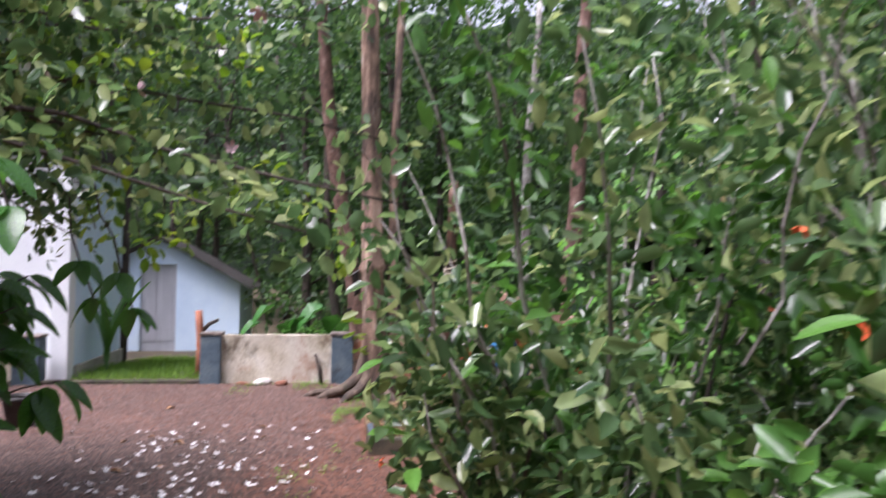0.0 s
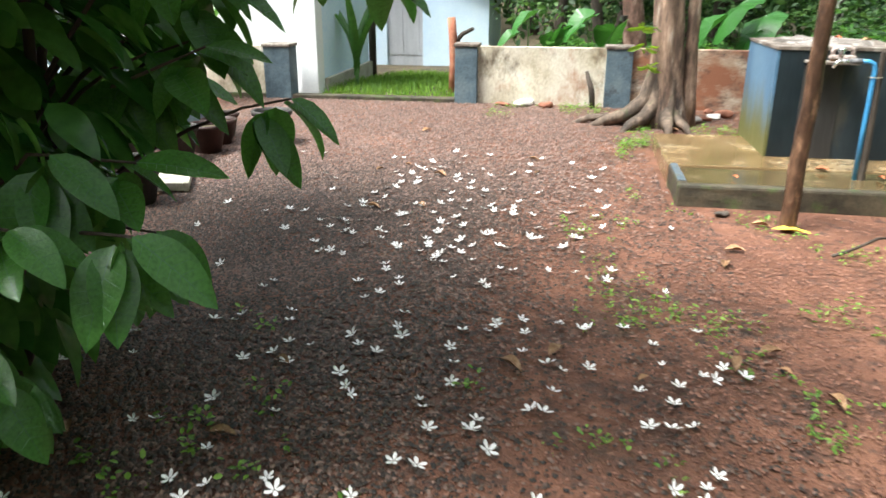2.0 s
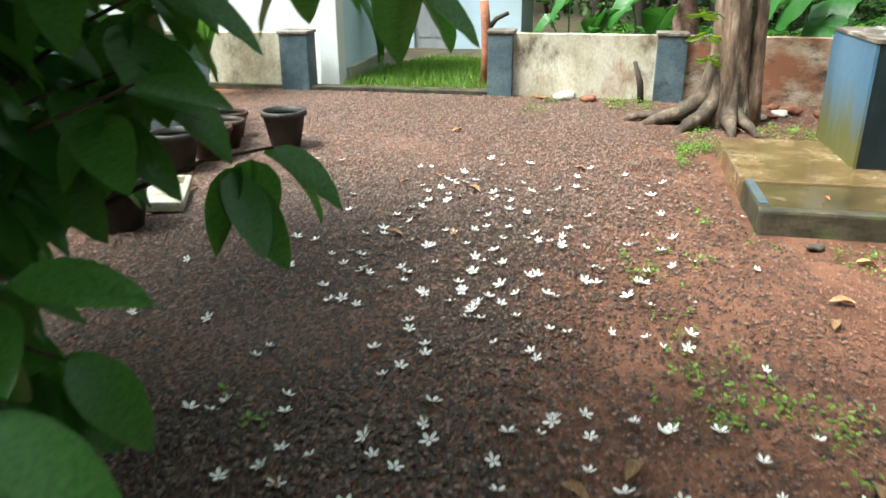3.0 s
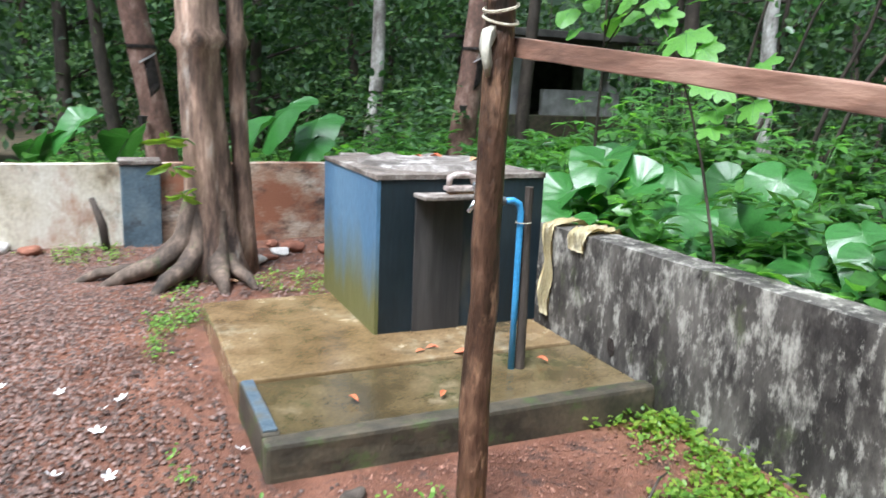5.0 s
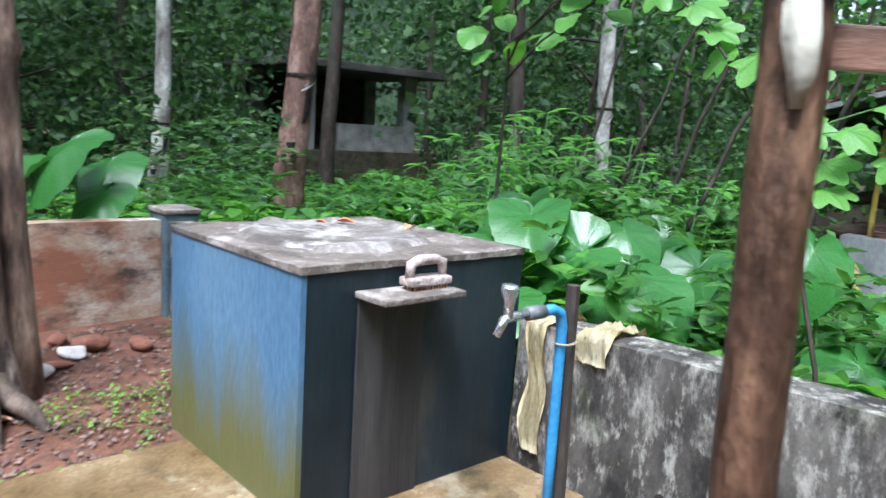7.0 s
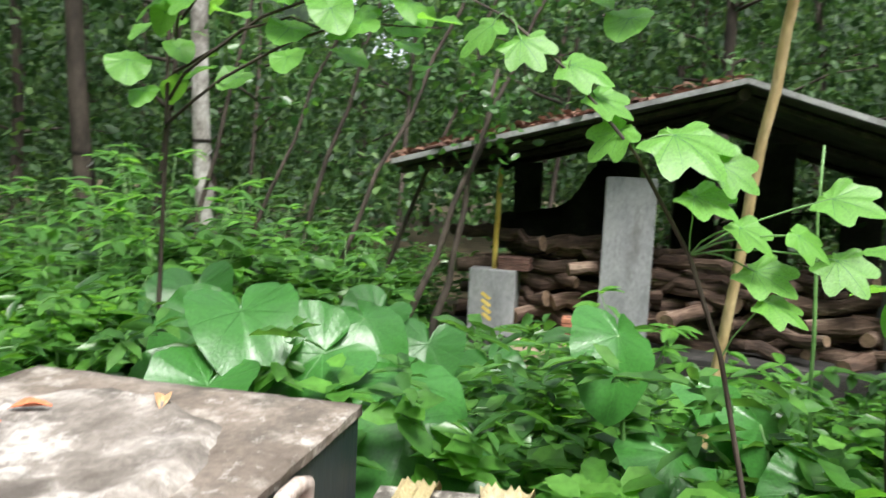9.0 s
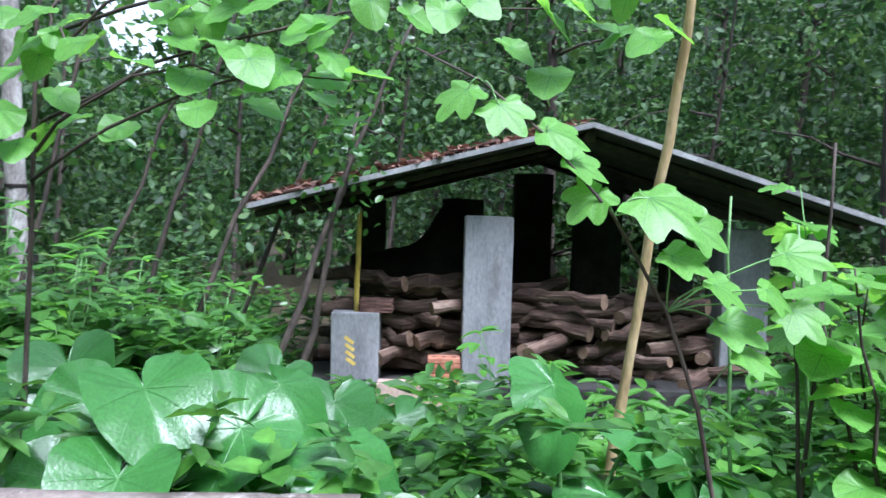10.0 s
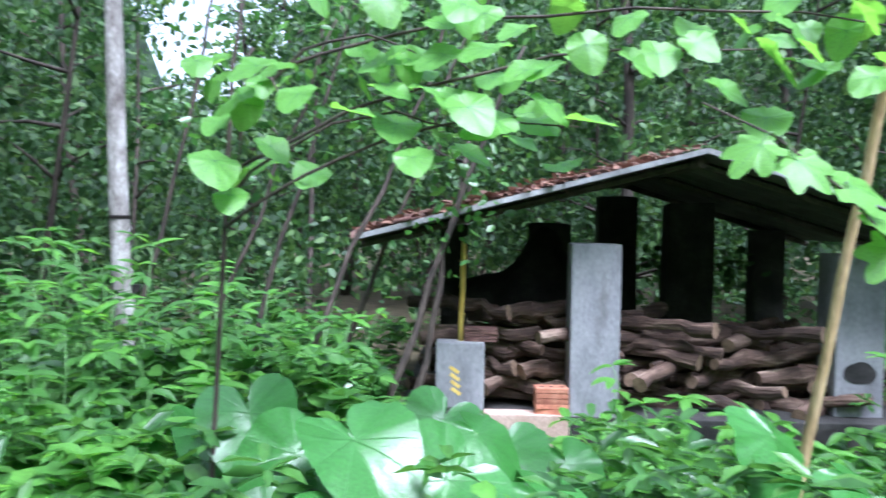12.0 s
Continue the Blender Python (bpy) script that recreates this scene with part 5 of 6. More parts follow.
def leaning_saplings():
    r = random.Random(12)
    for k, (x, y, dx, dy, h, rad) in enumerate(((5.2, 1.35, .4, -1.3, 3.6, .035), (5.0, 2.1, .5, -1.6, 4.2, .03), (5.4, 1.0, .1, -.5, 2.8, .04), (5.6, 2.6, .4, -1.2, 4.4, .03), (4.9, 2.9, .3, -1.4, 3.8, .025), (6.0, 1.9, .3, -1.5, 4.2, .028), (5.2, 3.4, .2, -.9, 4.3, .03))):
        t = empty("leaning_sapling", "slender dark leaning sapling beside the shed", "sapling", "leaning saplings", loc=(x, y, gz(x, y) - .05))
        line = arc((0, 0, 0), (dx, dy, h), .05, 9, .04, k)
        bm = bmesh.new()
        tube(bm, line, [rad * (1 - .07 * i) for i in range(10)], 7, .2, 8)
        part("stem", bm, bark_dark, t, smooth=True)
        rr = np.random.default_rng(80 + k)
        c = np.concatenate([ball_points(rr, 26, line[i], (.45, .45, .3))[0] for i in (6, 7, 8, 9)])
        part("crown", cloud("crown", LEAF5, c, rr.normal(size=c.shape), rr.uniform(.07, .12, len(c)), leaf_mid, seed=k), None, t)


leaning_saplings()
undergrowth("undergrowth_young", 900, (2.3, 4.0, 1.9, 4.6), beyond, lambda x, y: .9 + 0 * x, (.10, .18), leaf_bright, LEAF5, 36, "bright green leafy shrubs beyond the tank")
undergrowth("undergrowth_edge", 900, (3.4, 6.3, 1.15, 5.8), lambda x, y: beyond(x, y) & (np.arctan2(x + 1.27, y + 2.4) > .76), lambda x, y: 1.25 + 0 * x, (.10, .19), leaf_mid, LEAF5, 35, "waist-high dark green shrubs beside the shed")


def rosette(x, y, h, seed):
    """A stem with whorls of long narrow leaves."""
    r = random.Random(seed)
    t = empty("rosette_plant", "dark green plant with whorls of narrow leaves", "plant", "rosette plants", loc=(x, y, gz(x, y)))
    part("stem", tube(bmesh.new(), arc((0, 0, 0), (r.uniform(-.05, .05), r.uniform(-.05, .05), h), 0, 5, .015, seed), [.010, .009, .008, .007, .006, .004], 6), bark_dark, t, smooth=True)
    for z in (h, h * .72):
        for k in range(13):
            a = k * .483 + r.uniform(-.15, .15)
            leaf_at(t, narrow_mesh, Vector((0, 0, z - .004 * k)), Vector((math.cos(a), math.sin(a), r.uniform(-.35, .55))), Vector((0, 0, 1)), r.uniform(.15, .22))


narrow_mesh = grid_leaf("leaf", blade(lambda u: .10 * math.sin(math.pi * u ** .9) ** .8 + 1e-4, .3, .2, 7, .004), leaf_mid)
for k, (x, y, h) in enumerate(((4.3, .95, .85), (4.5, .45, .7), (4.0, 1.35, .6), (3.6, 1.9, .8), (4.6, -.2, .5), (3.9, .55, .45), (3.4, -2.1, .6), (4.4, 1.7, 1.0))):
    rosette(x, y, h, 200 + k)


def low_shrub(x, y, h, seed, stems=6, spread=.28, label="young shrub with bright pointed leaves before the shed"):
    r = random.Random(seed)
    t = empty("young_shrub", label, "shrub", "young shrubs", loc=(x, y, gz(x, y)))
    for k in range(stems):
        a = k * 6.3 / stems + r.uniform(-.3, .3)
        tip = Vector((math.cos(a) * spread * r.uniform(.5, 1.1), math.sin(a) * spread * r.uniform(.5, 1.1), h * r.uniform(.6, 1.05)))
        line = arc((0, 0, 0), tip, .06, 5, .015, seed + k)
        part("stem", tube(bmesh.new(), line, [.008, .007, .006, .005, .004, .003], 5), stalk_mat, t, smooth=True)
        for i in (2, 3, 3, 4, 4, 5, 5, 5, 5):
            b = r.uniform(0, 6.28)
            leaf_at(t, young_mesh if stems < 8 else r.choice((wet_mesh, wet_mesh, young_mesh)), line[i], Vector((math.cos(b), math.sin(b), r.uniform(-.3, .5))), Vector((-.2, 0, 1)), r.uniform(.13, .2))


young_mesh = grid_leaf("leaf", blade(lambda u: .20 * math.sin(math.pi * u ** .85) ** .8 + 1e-4, .22, .15, 7, .006), leaf_bright)
for k, (x, y, h) in enumerate(((4.3, -.75, 1.05), (3.7, -.3, .75), (4.6, -1.5, .7), (3.0, .9, .9), (3.3, -1.2, .6), (2.6, .1, .62), (3.2, 1.7, 1.1), (2.4, 2.0, .9), (2.5, -.6, .55), (3.9, -2.3, .8))):
    low_shrub(x, y, h, 300 + k * 9)
wet_mesh = grid_leaf("leaf", blade(lambda u: .21 * math.sin(math.pi * u ** .9) ** .85 + 1e-4, .26, .16, 7, .006), leaf_mid)
for k, (x, y, h) in enumerate(((3.6, 2.1, 1.5), (4.0, 2.7, 1.75), (4.4, 2.1, 1.6), (4.5, 3.2, 1.7), (3.9, 3.3, 1.45), (5.0, 2.6, 1.7), (4.7, 1.5, 1.35), (5.2, 3.6, 1.9), (4.1, 1.6, 1.25), (5.4, 1.9, 1.5), (3.3, 2.7, 1.2), (4.6, 4.1, 1.7), (3.5, 3.9, 1.2), (5.5, 4.4, 1.8), (2.9, 2.3, 1.0), (3.6, -1.8, .85), (4.9, -.9, .6), (4.4, -2.7, 1.1), (2.9, -.2, .7))):
    low_shrub(x, y, h, 700 + k * 13, 11, .42, "leafy shrub with wet pointed green leaves beside the shed")


# ---- the bush on the way in ----
def glossy_bush():
    t = empty("glossy_bush", "dense bush with large wet dark green leaves beside the path", "bush", loc=(-3.50, -4.00, 0))
    base = Vector(t.location)
    r = random.Random(3)
    tips = [Vector((-2.42, -3.60, 1.03)), Vector((-2.63, -3.78, 1.24)), Vector((-2.52, -4.46, .82)), Vector((-2.68, -4.09, .70)), Vector((-2.60, -3.70, 1.40)), Vector((-2.90, -4.55, .42)), Vector((-2.75, -4.40, 1.0)), Vector((-2.62, -3.5, 1.55)), Vector((-3.0, -4.8, .30)), Vector((-2.75, -3.9, 1.2))]
    while len(tips) < 84:
        d = Vector((r.gauss(0, 1), r.gauss(0, 1), r.gauss(0, 1))).normalized()
        p = base + Vector((d.x * .95, d.y * 1.05, 1.25 + d.z * 1.2))
        if p.z < .2 or p.x > -2.55:
            continue
        if p.y > -3.4 and p.z < .9:
            continue
        if p.z < 1.0 and p.x + 1.6 > -.70 * (p.y + 5.65):
            continue
        tips.append(p)
    for k in range(7):
        a = k * .9
        bm = bmesh.new()
        tube(bm, arc((.12 * math.cos(a), .12 * math.sin(a), -.05), (.6 * math.cos(a), .65 * math.sin(a), 1.9), .1, 7, .05, k), [.035, .03, .026, .022, .018, .014, .011, .008], 8, .2, 8)
        part("limb", bm, bark_dark, t, smooth=True)
    n = 0
    for k, p in enumerate(tips):
        start = Vector((0, 0, max(.25, (p.z) * .55))) + Vector(((p.x - base.x) * .25, (p.y - base.y) * .25, 0))
        line = arc(start, p - base, .10, 5, .02, k)
        bm = bmesh.new()
        tube(bm, line, [.010, .009, .008, .007, .005, .004], 5)
        part("twig", bm, bark_dark, t)
        out = (p - base - start).normalized()
        for j in range(5 if k > 9 else 6):
            a = j * 1.26 + r.uniform(-.3, .3)
            way = Vector((math.cos(a), math.sin(a), 0)) * .8 + out * .5 + Vector((0, 0, r.uniform(-1.5, -.8) if k < 10 else r.uniform(-1.0, -.25)))
            q = line[-1] - out * .03 * j
            leaf_at(t, r.choice(ovate_mesh), q, way, Vector((r.uniform(-.3, .5), -.35, 1)), r.uniform(.22, .28) if k < 10 else r.uniform(.17, .25))
            n += 1
    rr = np.random.default_rng(5)
    c, w = ball_points(rr, 1900, (-.1, .0, 1.3), (.80, .90, 1.2), .2)
    ok = (c[:, 2] > .12) & ((c[:, 2] > 1.0) | (c[:, 0] - 3.5 + 1.70 < np.where(c[:, 2] > .35, -.73, -.80) * (c[:, 1] - 4.0 + 5.65)))
    w, c = w[ok], c[ok]
    w = w[: len(c)] + (0, 0, -.5)
    tagged(part("inner_foliage", cloud("inner_foliage", OVATE, c, w[:len(c)], rr.uniform(.16, .24, len(c)), leaf_dark, .5, .7, True, 6), None, t), kind="stuff")


glossy_bush()


def overhang():
    t = empty("overhanging_tree", "small spreading tree over the path with pale pink blossoms and added shade limbs", "tree", loc=(-4.2, -4.6, 0))
    base = Vector(t.location)
    bm = bmesh.new()
    tube(bm, [(0, 0, -.1), (.05, .05, .8), (.15, .1, 1.6), (.3, .2, 2.3)], [.09, .08, .07, .05], 10, .2, 7)
    part("trunk", bm, bark_dark, t, smooth=True)
    r = np.random.default_rng(15)
    c, cl = [], []
    for k in range(58):
        e = Vector((r.uniform(-4.9, -2.0 if k % 7 else -1.4), r.uniform(-5.2, -2.9), r.uniform(1.75, 3.3)))
        if e.x > -2.4 and e.z < 1.95:
            e.z += .2
        bm = bmesh.new()
        line = arc(Vector((.25, .18, 2.1)), e - base, .25, 7, .05, k)
        tube(bm, line, [.022, .02, .017, .014, .011, .008, .006, .004], 5)
        part("limb", bm, bark_dark, t, smooth=True)
        for i in (3, 4, 5, 6, 7):
            q, _ = ball_points(r, 40, line[i], (.32, .32, .20))
            (cl if k % 7 == 0 else c).append(q)
    for x, y, z in ((-1.85, -3.4, 1.75), (-1.6, -3.3, 1.85), (-2.1, -3.2, 1.65), (-1.4, -3.6, 1.95), (-2.3, -3.5, 1.8), (-1.2, -3.2, 1.8), (-1.05, -3.1, 1.55)):
        bm = bmesh.new()
        line = arc(Vector((x - .2, y - .1, z + .6)) - base, Vector((x, y, z)) - base, .04, 5, .02, int(x * 10))
        tube(bm, line, .004, 5)
        part("hanging_twig", bm, bark_dark, t)
        cl.append(ball_points(r, 22, line[-1] + Vector((0, 0, .12)), (.10, .10, .20))[0])
    # Dense high limbs out of view, added only to shade the path.
    for k in range(52):
        e = Vector((r.uniform(-5.3, -3.7), r.uniform(-3.5, -1.6), r.uniform(2.8, 3.6)))
        line = arc(Vector((.3, .2, 2.3)), e - base, -.2, 7, .05, 90 + k)
        part("limb", tube(bmesh.new(), line, [.026, .024, .02, .017, .013, .010, .007, .004], 5), bark_dark, t, smooth=True)
        for i in (4, 5, 6, 7):
            c.append(ball_points(r, 80, line[i], (.38, .38, .16))[0])
    for k in range(32):
        e = Vector((-.75 - 2.9 * r.random() ** .8, r.uniform(-5.3, -3.3), 1.72 + 1.3 * r.random() ** 1.3))
        line = arc(Vector((.3, .2, 2.3)), e - base, .12, 7, .05, 190 + k)
        part("limb", tube(bmesh.new(), line, [.02, .018, .016, .013, .011, .008, .006, .004], 5), bark_dark, t, smooth=True)
        for i in (4, 5, 6, 7):
            q, _ = ball_points(r, 42, line[i], (.30, .30, .13))
            (cl if k % 9 == 0 and i > 6 else c).append(q)
    c, cl = np.concatenate(c), np.concatenate(cl)
    c, cl = c[c[:, 2] > 1.60], cl[cl[:, 2] > 1.55]
    for nm, q, m, s in (("crown", c, leaf_shrub, 1), ("pale_crown", cl, leaf_lime, 2)):
        tagged(part(nm, cloud(nm, LEAF5, q, r.normal(size=q.shape) + (0, 0, -.5), r.uniform(.045, .095, len(q)), m, .5, .8, seed=s), None, t), kind="stuff")
    for k, (x, y, z) in enumerate(((-1.97, -4.05, 1.42), (-2.15, -4.0, 1.46), (-2.3, -5.15, 1.62), (-2.0, -5.3, 1.78))):
        top = Vector((x - .25, y + .05, z + .65)) - base
        line = arc(top, Vector((x, y, z)) - base, .05, 5, .02, 70 + k)
        part("hanging_twig", tube(bmesh.new(), line, .005, 5), bark_dark, t)
        for j in range(6):
            a = j * 1.05 + k
            leaf_at(t, ovate_mesh[j % 3], line[5 - j // 3], Vector((math.cos(a), math.sin(a), -.7)), Vector((0, -.3, 1)), .15 + .01 * (j % 4))
    for k in range(14):
        p = Vector((r.uniform(-3.0, -.9), r.uniform(-5.2, -3.4), r.uniform(2.0, 2.7)))
        blossom(t, p - base, r.uniform(.03, .045), petal_pink if k % 2 else petal)


def flower_mesh(name, m, n=5, cup=.15, length=1.0, width=.30):
    bm = bmesh.new()
    for k in range(n):
        a = 2 * math.pi * k / n
        rows = []
        for u, w in ((.06, .05), (.35, .75), (.7, 1.0), (.92, .6), (1.0, .12)):
            z = cup * (u - .2) ** 2 * 2
            c = Vector((math.cos(a), math.sin(a), 0)) * u * length
            s = Vector((-math.sin(a), math.cos(a), 0)) * width * .5 * w
            rows.append((bm.verts.new(c - s + Vector((0, 0, z + .05 * w))), bm.verts.new(c + Vector((0, 0, z))), bm.verts.new(c + s + Vector((0, 0, z + .05 * w)))))
        for p, q in zip(rows, rows[1:]):
            bm.faces.new((p[0], p[1], q[1], q[0]))
            bm.faces.new((p[1], p[2], q[2], q[1]))
    return finish(bm, name, m, True)


blossoms = {}


def blossom(parent, p, size, m):
    if m.name not in blossoms:
        blossoms[m.name] = flower_mesh("flower", m, 5, .5, 1, .62)
    r = random.Random(int(p[0] * 1000) + int(p[1] * 100))
    leaf_at(parent, blossoms[m.name], p, Vector((r.uniform(-1, 1), r.uniform(-1, 1), r.uniform(-.4, .8))), Vector((r.uniform(-1, 1), -1, r.uniform(-.5, .5))), size, "flower")


overhang()


SHRUB = (LEAF5[0] * (.8, 1, 1.6), LEAF5[1])


def flower_shrub(cx, cy, rx, ry, top, n, seed, label, lo=.15):
    t = empty("flowering_shrub", label, "shrub", "shrubs beside the path", loc=(cx, cy, 0))
    r = np.random.default_rng(seed)
    pts = []
    for k in range(30):
        a = r.uniform(0, 6.28)
        q = r.uniform(.35, 1) ** .6
        e = Vector((rx * q * math.cos(a), ry * q * math.sin(a), r.uniform(.5, top)))
        line = arc((r.normal() * .10, r.normal() * .10, -.03), e, .15, 7, .05, seed + k)
        bm = bmesh.new()
        tube(bm, line, [.014, .013, .011, .010, .008, .006, .005, .003], 5, .2, 9)
        part("stem", bm, bark_pale if k % 3 else bark_dark, t, smooth=True)
        for i in range(3, 8):
            pts.append(ball_points(r, int(n * 1.55), line[i], (.21, .21, .17))[0])
    c = np.concatenate(pts)
    c = c[c[:, 2] > lo]
    k = len(c) * 3 // 4
    for nm, q, m, s in (("foliage", c[:k], leaf_shrub, 1), ("young_foliage", c[k:], leaf_mid, 2)):
        tagged(part(nm, cloud(nm, SHRUB, q, r.normal(size=q.shape) + (0, 0, .1), r.uniform(.038, .095, len(q)), m, .7, .6, seed=seed + s), None, t), kind="stuff")
    for k in range(12):
        a = r.uniform(0, 6.28)
        e = Vector((rx * 1.12 * math.cos(a), ry * 1.12 * math.sin(a), r.uniform(.4, top)))
        line = arc(e * .55 + Vector((0, 0, .1)), e + Vector((0, 0, r.uniform(.0, .3))), .05, 6, .04, seed * 3 + k)
        part("bare_twig", tube(bmesh.new(), line, [.006, .0055, .005, .0045, .004, .003, .002], 5), bark_pale, t, "bare grey twig")
    for k in range(46):
        p = Vector(c[r.integers(len(c))])
        p = p + Vector((p.x, p.y, 0)) * .10
        leaf_at(t, young_mesh, p, Vector((r.normal(), r.normal(), r.uniform(-.5, .5))), Vector((-.3, -.4, 1)), r.uniform(.08, .13))
    for k in range(12):
        p = c[r.integers(len(c))] + r.normal(size=3) * .03
        blossom(t, Vector(p), r.uniform(.02, .03), petal_red)


flower_shrub(-.18, -5.34, .80, .75, 2.5, 34, 70, "tall flowering shrub with small red flowers beside the path")
flower_shrub(.60, -6.35, .95, .85, 2.9, 34, 71, "tall dense shrub with small red flowers")
flower_shrub(.35, -4.45, .70, .55, 1.25, 22, 72, "lower shrub with a few red flowers by the mossy wall")
flower_shrub(1.15, -5.2, .9, .9, 3.1, 30, 73, "tall leafy shrub with red flowers over the mossy wall")

# ---- well and pots ----
well = empty("well", "round well with a pale blue plastered parapet", "well", loc=(-5.85, .45, 0))
bm = bmesh.new()
n = 48
rings = [[bm.verts.new((rr * math.cos(2 * math.pi * k / n), rr * math.sin(2 * math.pi * k / n), z)) for k in range(n)] for rr, z in ((.97, -.1), (.95, .2), (.95, .70), (.93, .74), (.80, .74), (.78, .70), (.78, -.09))]
for a, b in zip(rings, rings[1:]):
    for k in range(n):
        bm.faces.new((a[k], a[(k + 1) % n], b[(k + 1) % n], b[k]))
part("parapet", bm, mat("grey_blue_plaster", [(0.20, 0.27, 0.31), (0.30, 0.38, 0.42), (0.38, 0.45, 0.48)], 2, .8, .3, 40, spots=[((.12, .14, .13), 3, .34)]), well, smooth=True)
bm = bmesh.new()
bmesh.ops.create_circle(bm, cap_ends=True, segments=32, radius=.78, matrix=Matrix.Translation((0, 0, -.08)))
part("water", bm, tar, well, "dark water")


def pot_mesh(r0, r1, h, m):
    bm = bmesh.new()
    n = 28
    prof = ((r0 * .5, 0), (r0, 0), (r1 * .97, h * .86), (r1 * 1.06, h * .87), (r1 * 1.06, h), (r1 * .94, h), (r1 * .92, h * .85))
    rings = [[bm.verts.new((rr * math.cos(2 * math.pi * k / n), rr * math.sin(2 * math.pi * k / n), z)) for k in range(n)] for rr, z in prof]
    for a, b in zip(rings, rings[1:]):
        for k in range(n):
            bm.faces.new((a[k], a[(k + 1) % n], b[(k + 1) % n], b[k]))
    bm.faces.new(rings[0][::-1])
    return finish(bm, "body", m, True)


pot_a, pot_b = pot_mesh(.10, .15, .26, black_rubber), pot_mesh(.10, .15, .22, brown_pot)
for k, (x, y, me, s, lb) in enumerate(((-4.13, .40, pot_a, 1.15, "black plastic flower pot standing alone on the gravel"), (-4.30, -1.60, pot_a, 1.15, "black plastic flower pot beside the white tray"), (-4.62, -.42, pot_a, 1.1, "black plastic flower pot by the well"), (-4.55, -.05, pot_b, 1.1, "brown plastic flower pot by the well"),
                                      (-4.60, .30, pot_b, 1.0, "brown plastic flower pot by the well"), (-4.72, .62, pot_b, 1.0, "dark brown flower pot by the well"), (-4.9, -.75, pot_a, 1.1, "black plastic flower pot in the shade of the well"))):
    p = empty("flower_pot", lb, "flower pot", "pots by the well", loc=(x, y, 0))
    p.scale = (s, s, s)
    part("body", me, None, p)
    bm = bmesh.new()
    bmesh.ops.create_circle(bm, cap_ends=True, segments=28, radius=.138, matrix=Matrix.Translation((0, 0, .185)))
    part("earth", rough_up(bm, .01, 20), floor_litter, p, "dark earth")

tray = empty("plastic_tray", "shallow grubby white plastic tray on the ground", "tray", loc=(-4.42, -1.12, 0.0))
tray.rotation_euler = (0, radians(4), radians(24))
part("bottom", boxed(-.19, .19, -.28, .28, .02, .032, .004), tray_mat, tray)
for nm, a in (("rim", (-.23, -.19, -.31, .31, .02, .085)), ("rim", (.19, .23, -.31, .31, .02, .085)), ("rim", (-.19, .19, -.31, -.28, .02, .083)), ("rim", (-.19, .19, .28, .31, .02, .083))):
    part(nm, boxed(*a, bevel=.010), tray_mat, tray)
bm = boxed(-4.62, -4.25, -1.42, -.82, -.03, .016, .006)
thing("low_board", rough_up(bm, .006, 8, 2), plank_mat, "weathered board lying under the tray", "board")

# ---- things along the back wall and the tree ----
def lump(name, x, y, r0, squash, m, label, cat, seed, z=None):
    bm = bmesh.new()
    bmesh.ops.create_icosphere(bm, subdivisions=3, radius=r0, matrix=Matrix.Translation((x, y, (gz(x, y) if z is None else z) + r0 * squash * .6)) @ Matrix.Rotation(seed, 4, "Z") @ Matrix.Diagonal((1.3, .8, squash * .8, 1)))
    for v in bm.verts:
        v.co += noise.noise_vector(v.co * (2.2 / r0) * .35 + Vector((seed, 0, 0))) * r0 * .35
    thing(name, bm, m, label, cat, "loose stones" if cat == "stone" else "", smooth=True)


lump("stone", -2.02, 3.0, .12, .45, stone_mat, "pale broken stone lying by the cream wall", "stone", 1)
lump("stone", -1.76, 2.93, .09, .5, red_clod, "red laterite lump by the cream wall", "stone", 2)
lump("stone", -2.28, 2.98, .07, .4, red_clod, "small red lump by the gate pillar", "stone", 3)
lump("stone", -.22, 2.2, .12, .34, stone_mat, "flat pale stone among red soil by the tree", "stone", 4)
lump("stone", .06, 2.5, .08, .35, stone_mat, "flat pale stone behind the tree", "stone", 5)
lump("stone", .18, 2.55, .08, .7, red_clod, "red laterite lump near the wall", "stone", 6)
lump("stone", .05, 2.75, .06, .7, red_clod, "small red laterite lump near the wall", "stone", 7)
lump("stone", .42, 2.45, .07, .7, red_clod, "red laterite lump beside the tank", "stone", 8)
lump("stone", -.06, 2.3, .05, .6, red_clod, "small red laterite lump by the roots", "stone", 9)
lump("stone", -.50, -1.24, .045, .6, bark_dark, "dark clod of earth before the platform", "stone", 10)
bm = tube(bmesh.new(), [(-1.22, 2.92, -.1), (-1.25, 2.92, .2), (-1.32, 2.93, .42)], [.035, .03, .022], 8, .3, 12)
thing("wooden_stake", bm, bark_dark, "short dark wooden stake before the cream wall", "stake", smooth=True)
stump = empty("forked_stump", "reddish forked stump standing beside the gate pillar", "stump", loc=(-3.0, 3.75, gz(-3, 3.75)))
part("stem", tube(bmesh.new(), [(0, 0, -.1), (.01, 0, .4), (0, 0, .72), (-.02, 0, .96)], [.06, .055, .06, .05], 10, .3, 9), brick_mat, stump, smooth=True)
part("branch", tube(bmesh.new(), [(.01, 0, .62), (.12, 0, .76), (.26, -.01, .83)], [.035, .03, .022], 8, .3, 9), bark_dark, stump, "dark side branch", True)


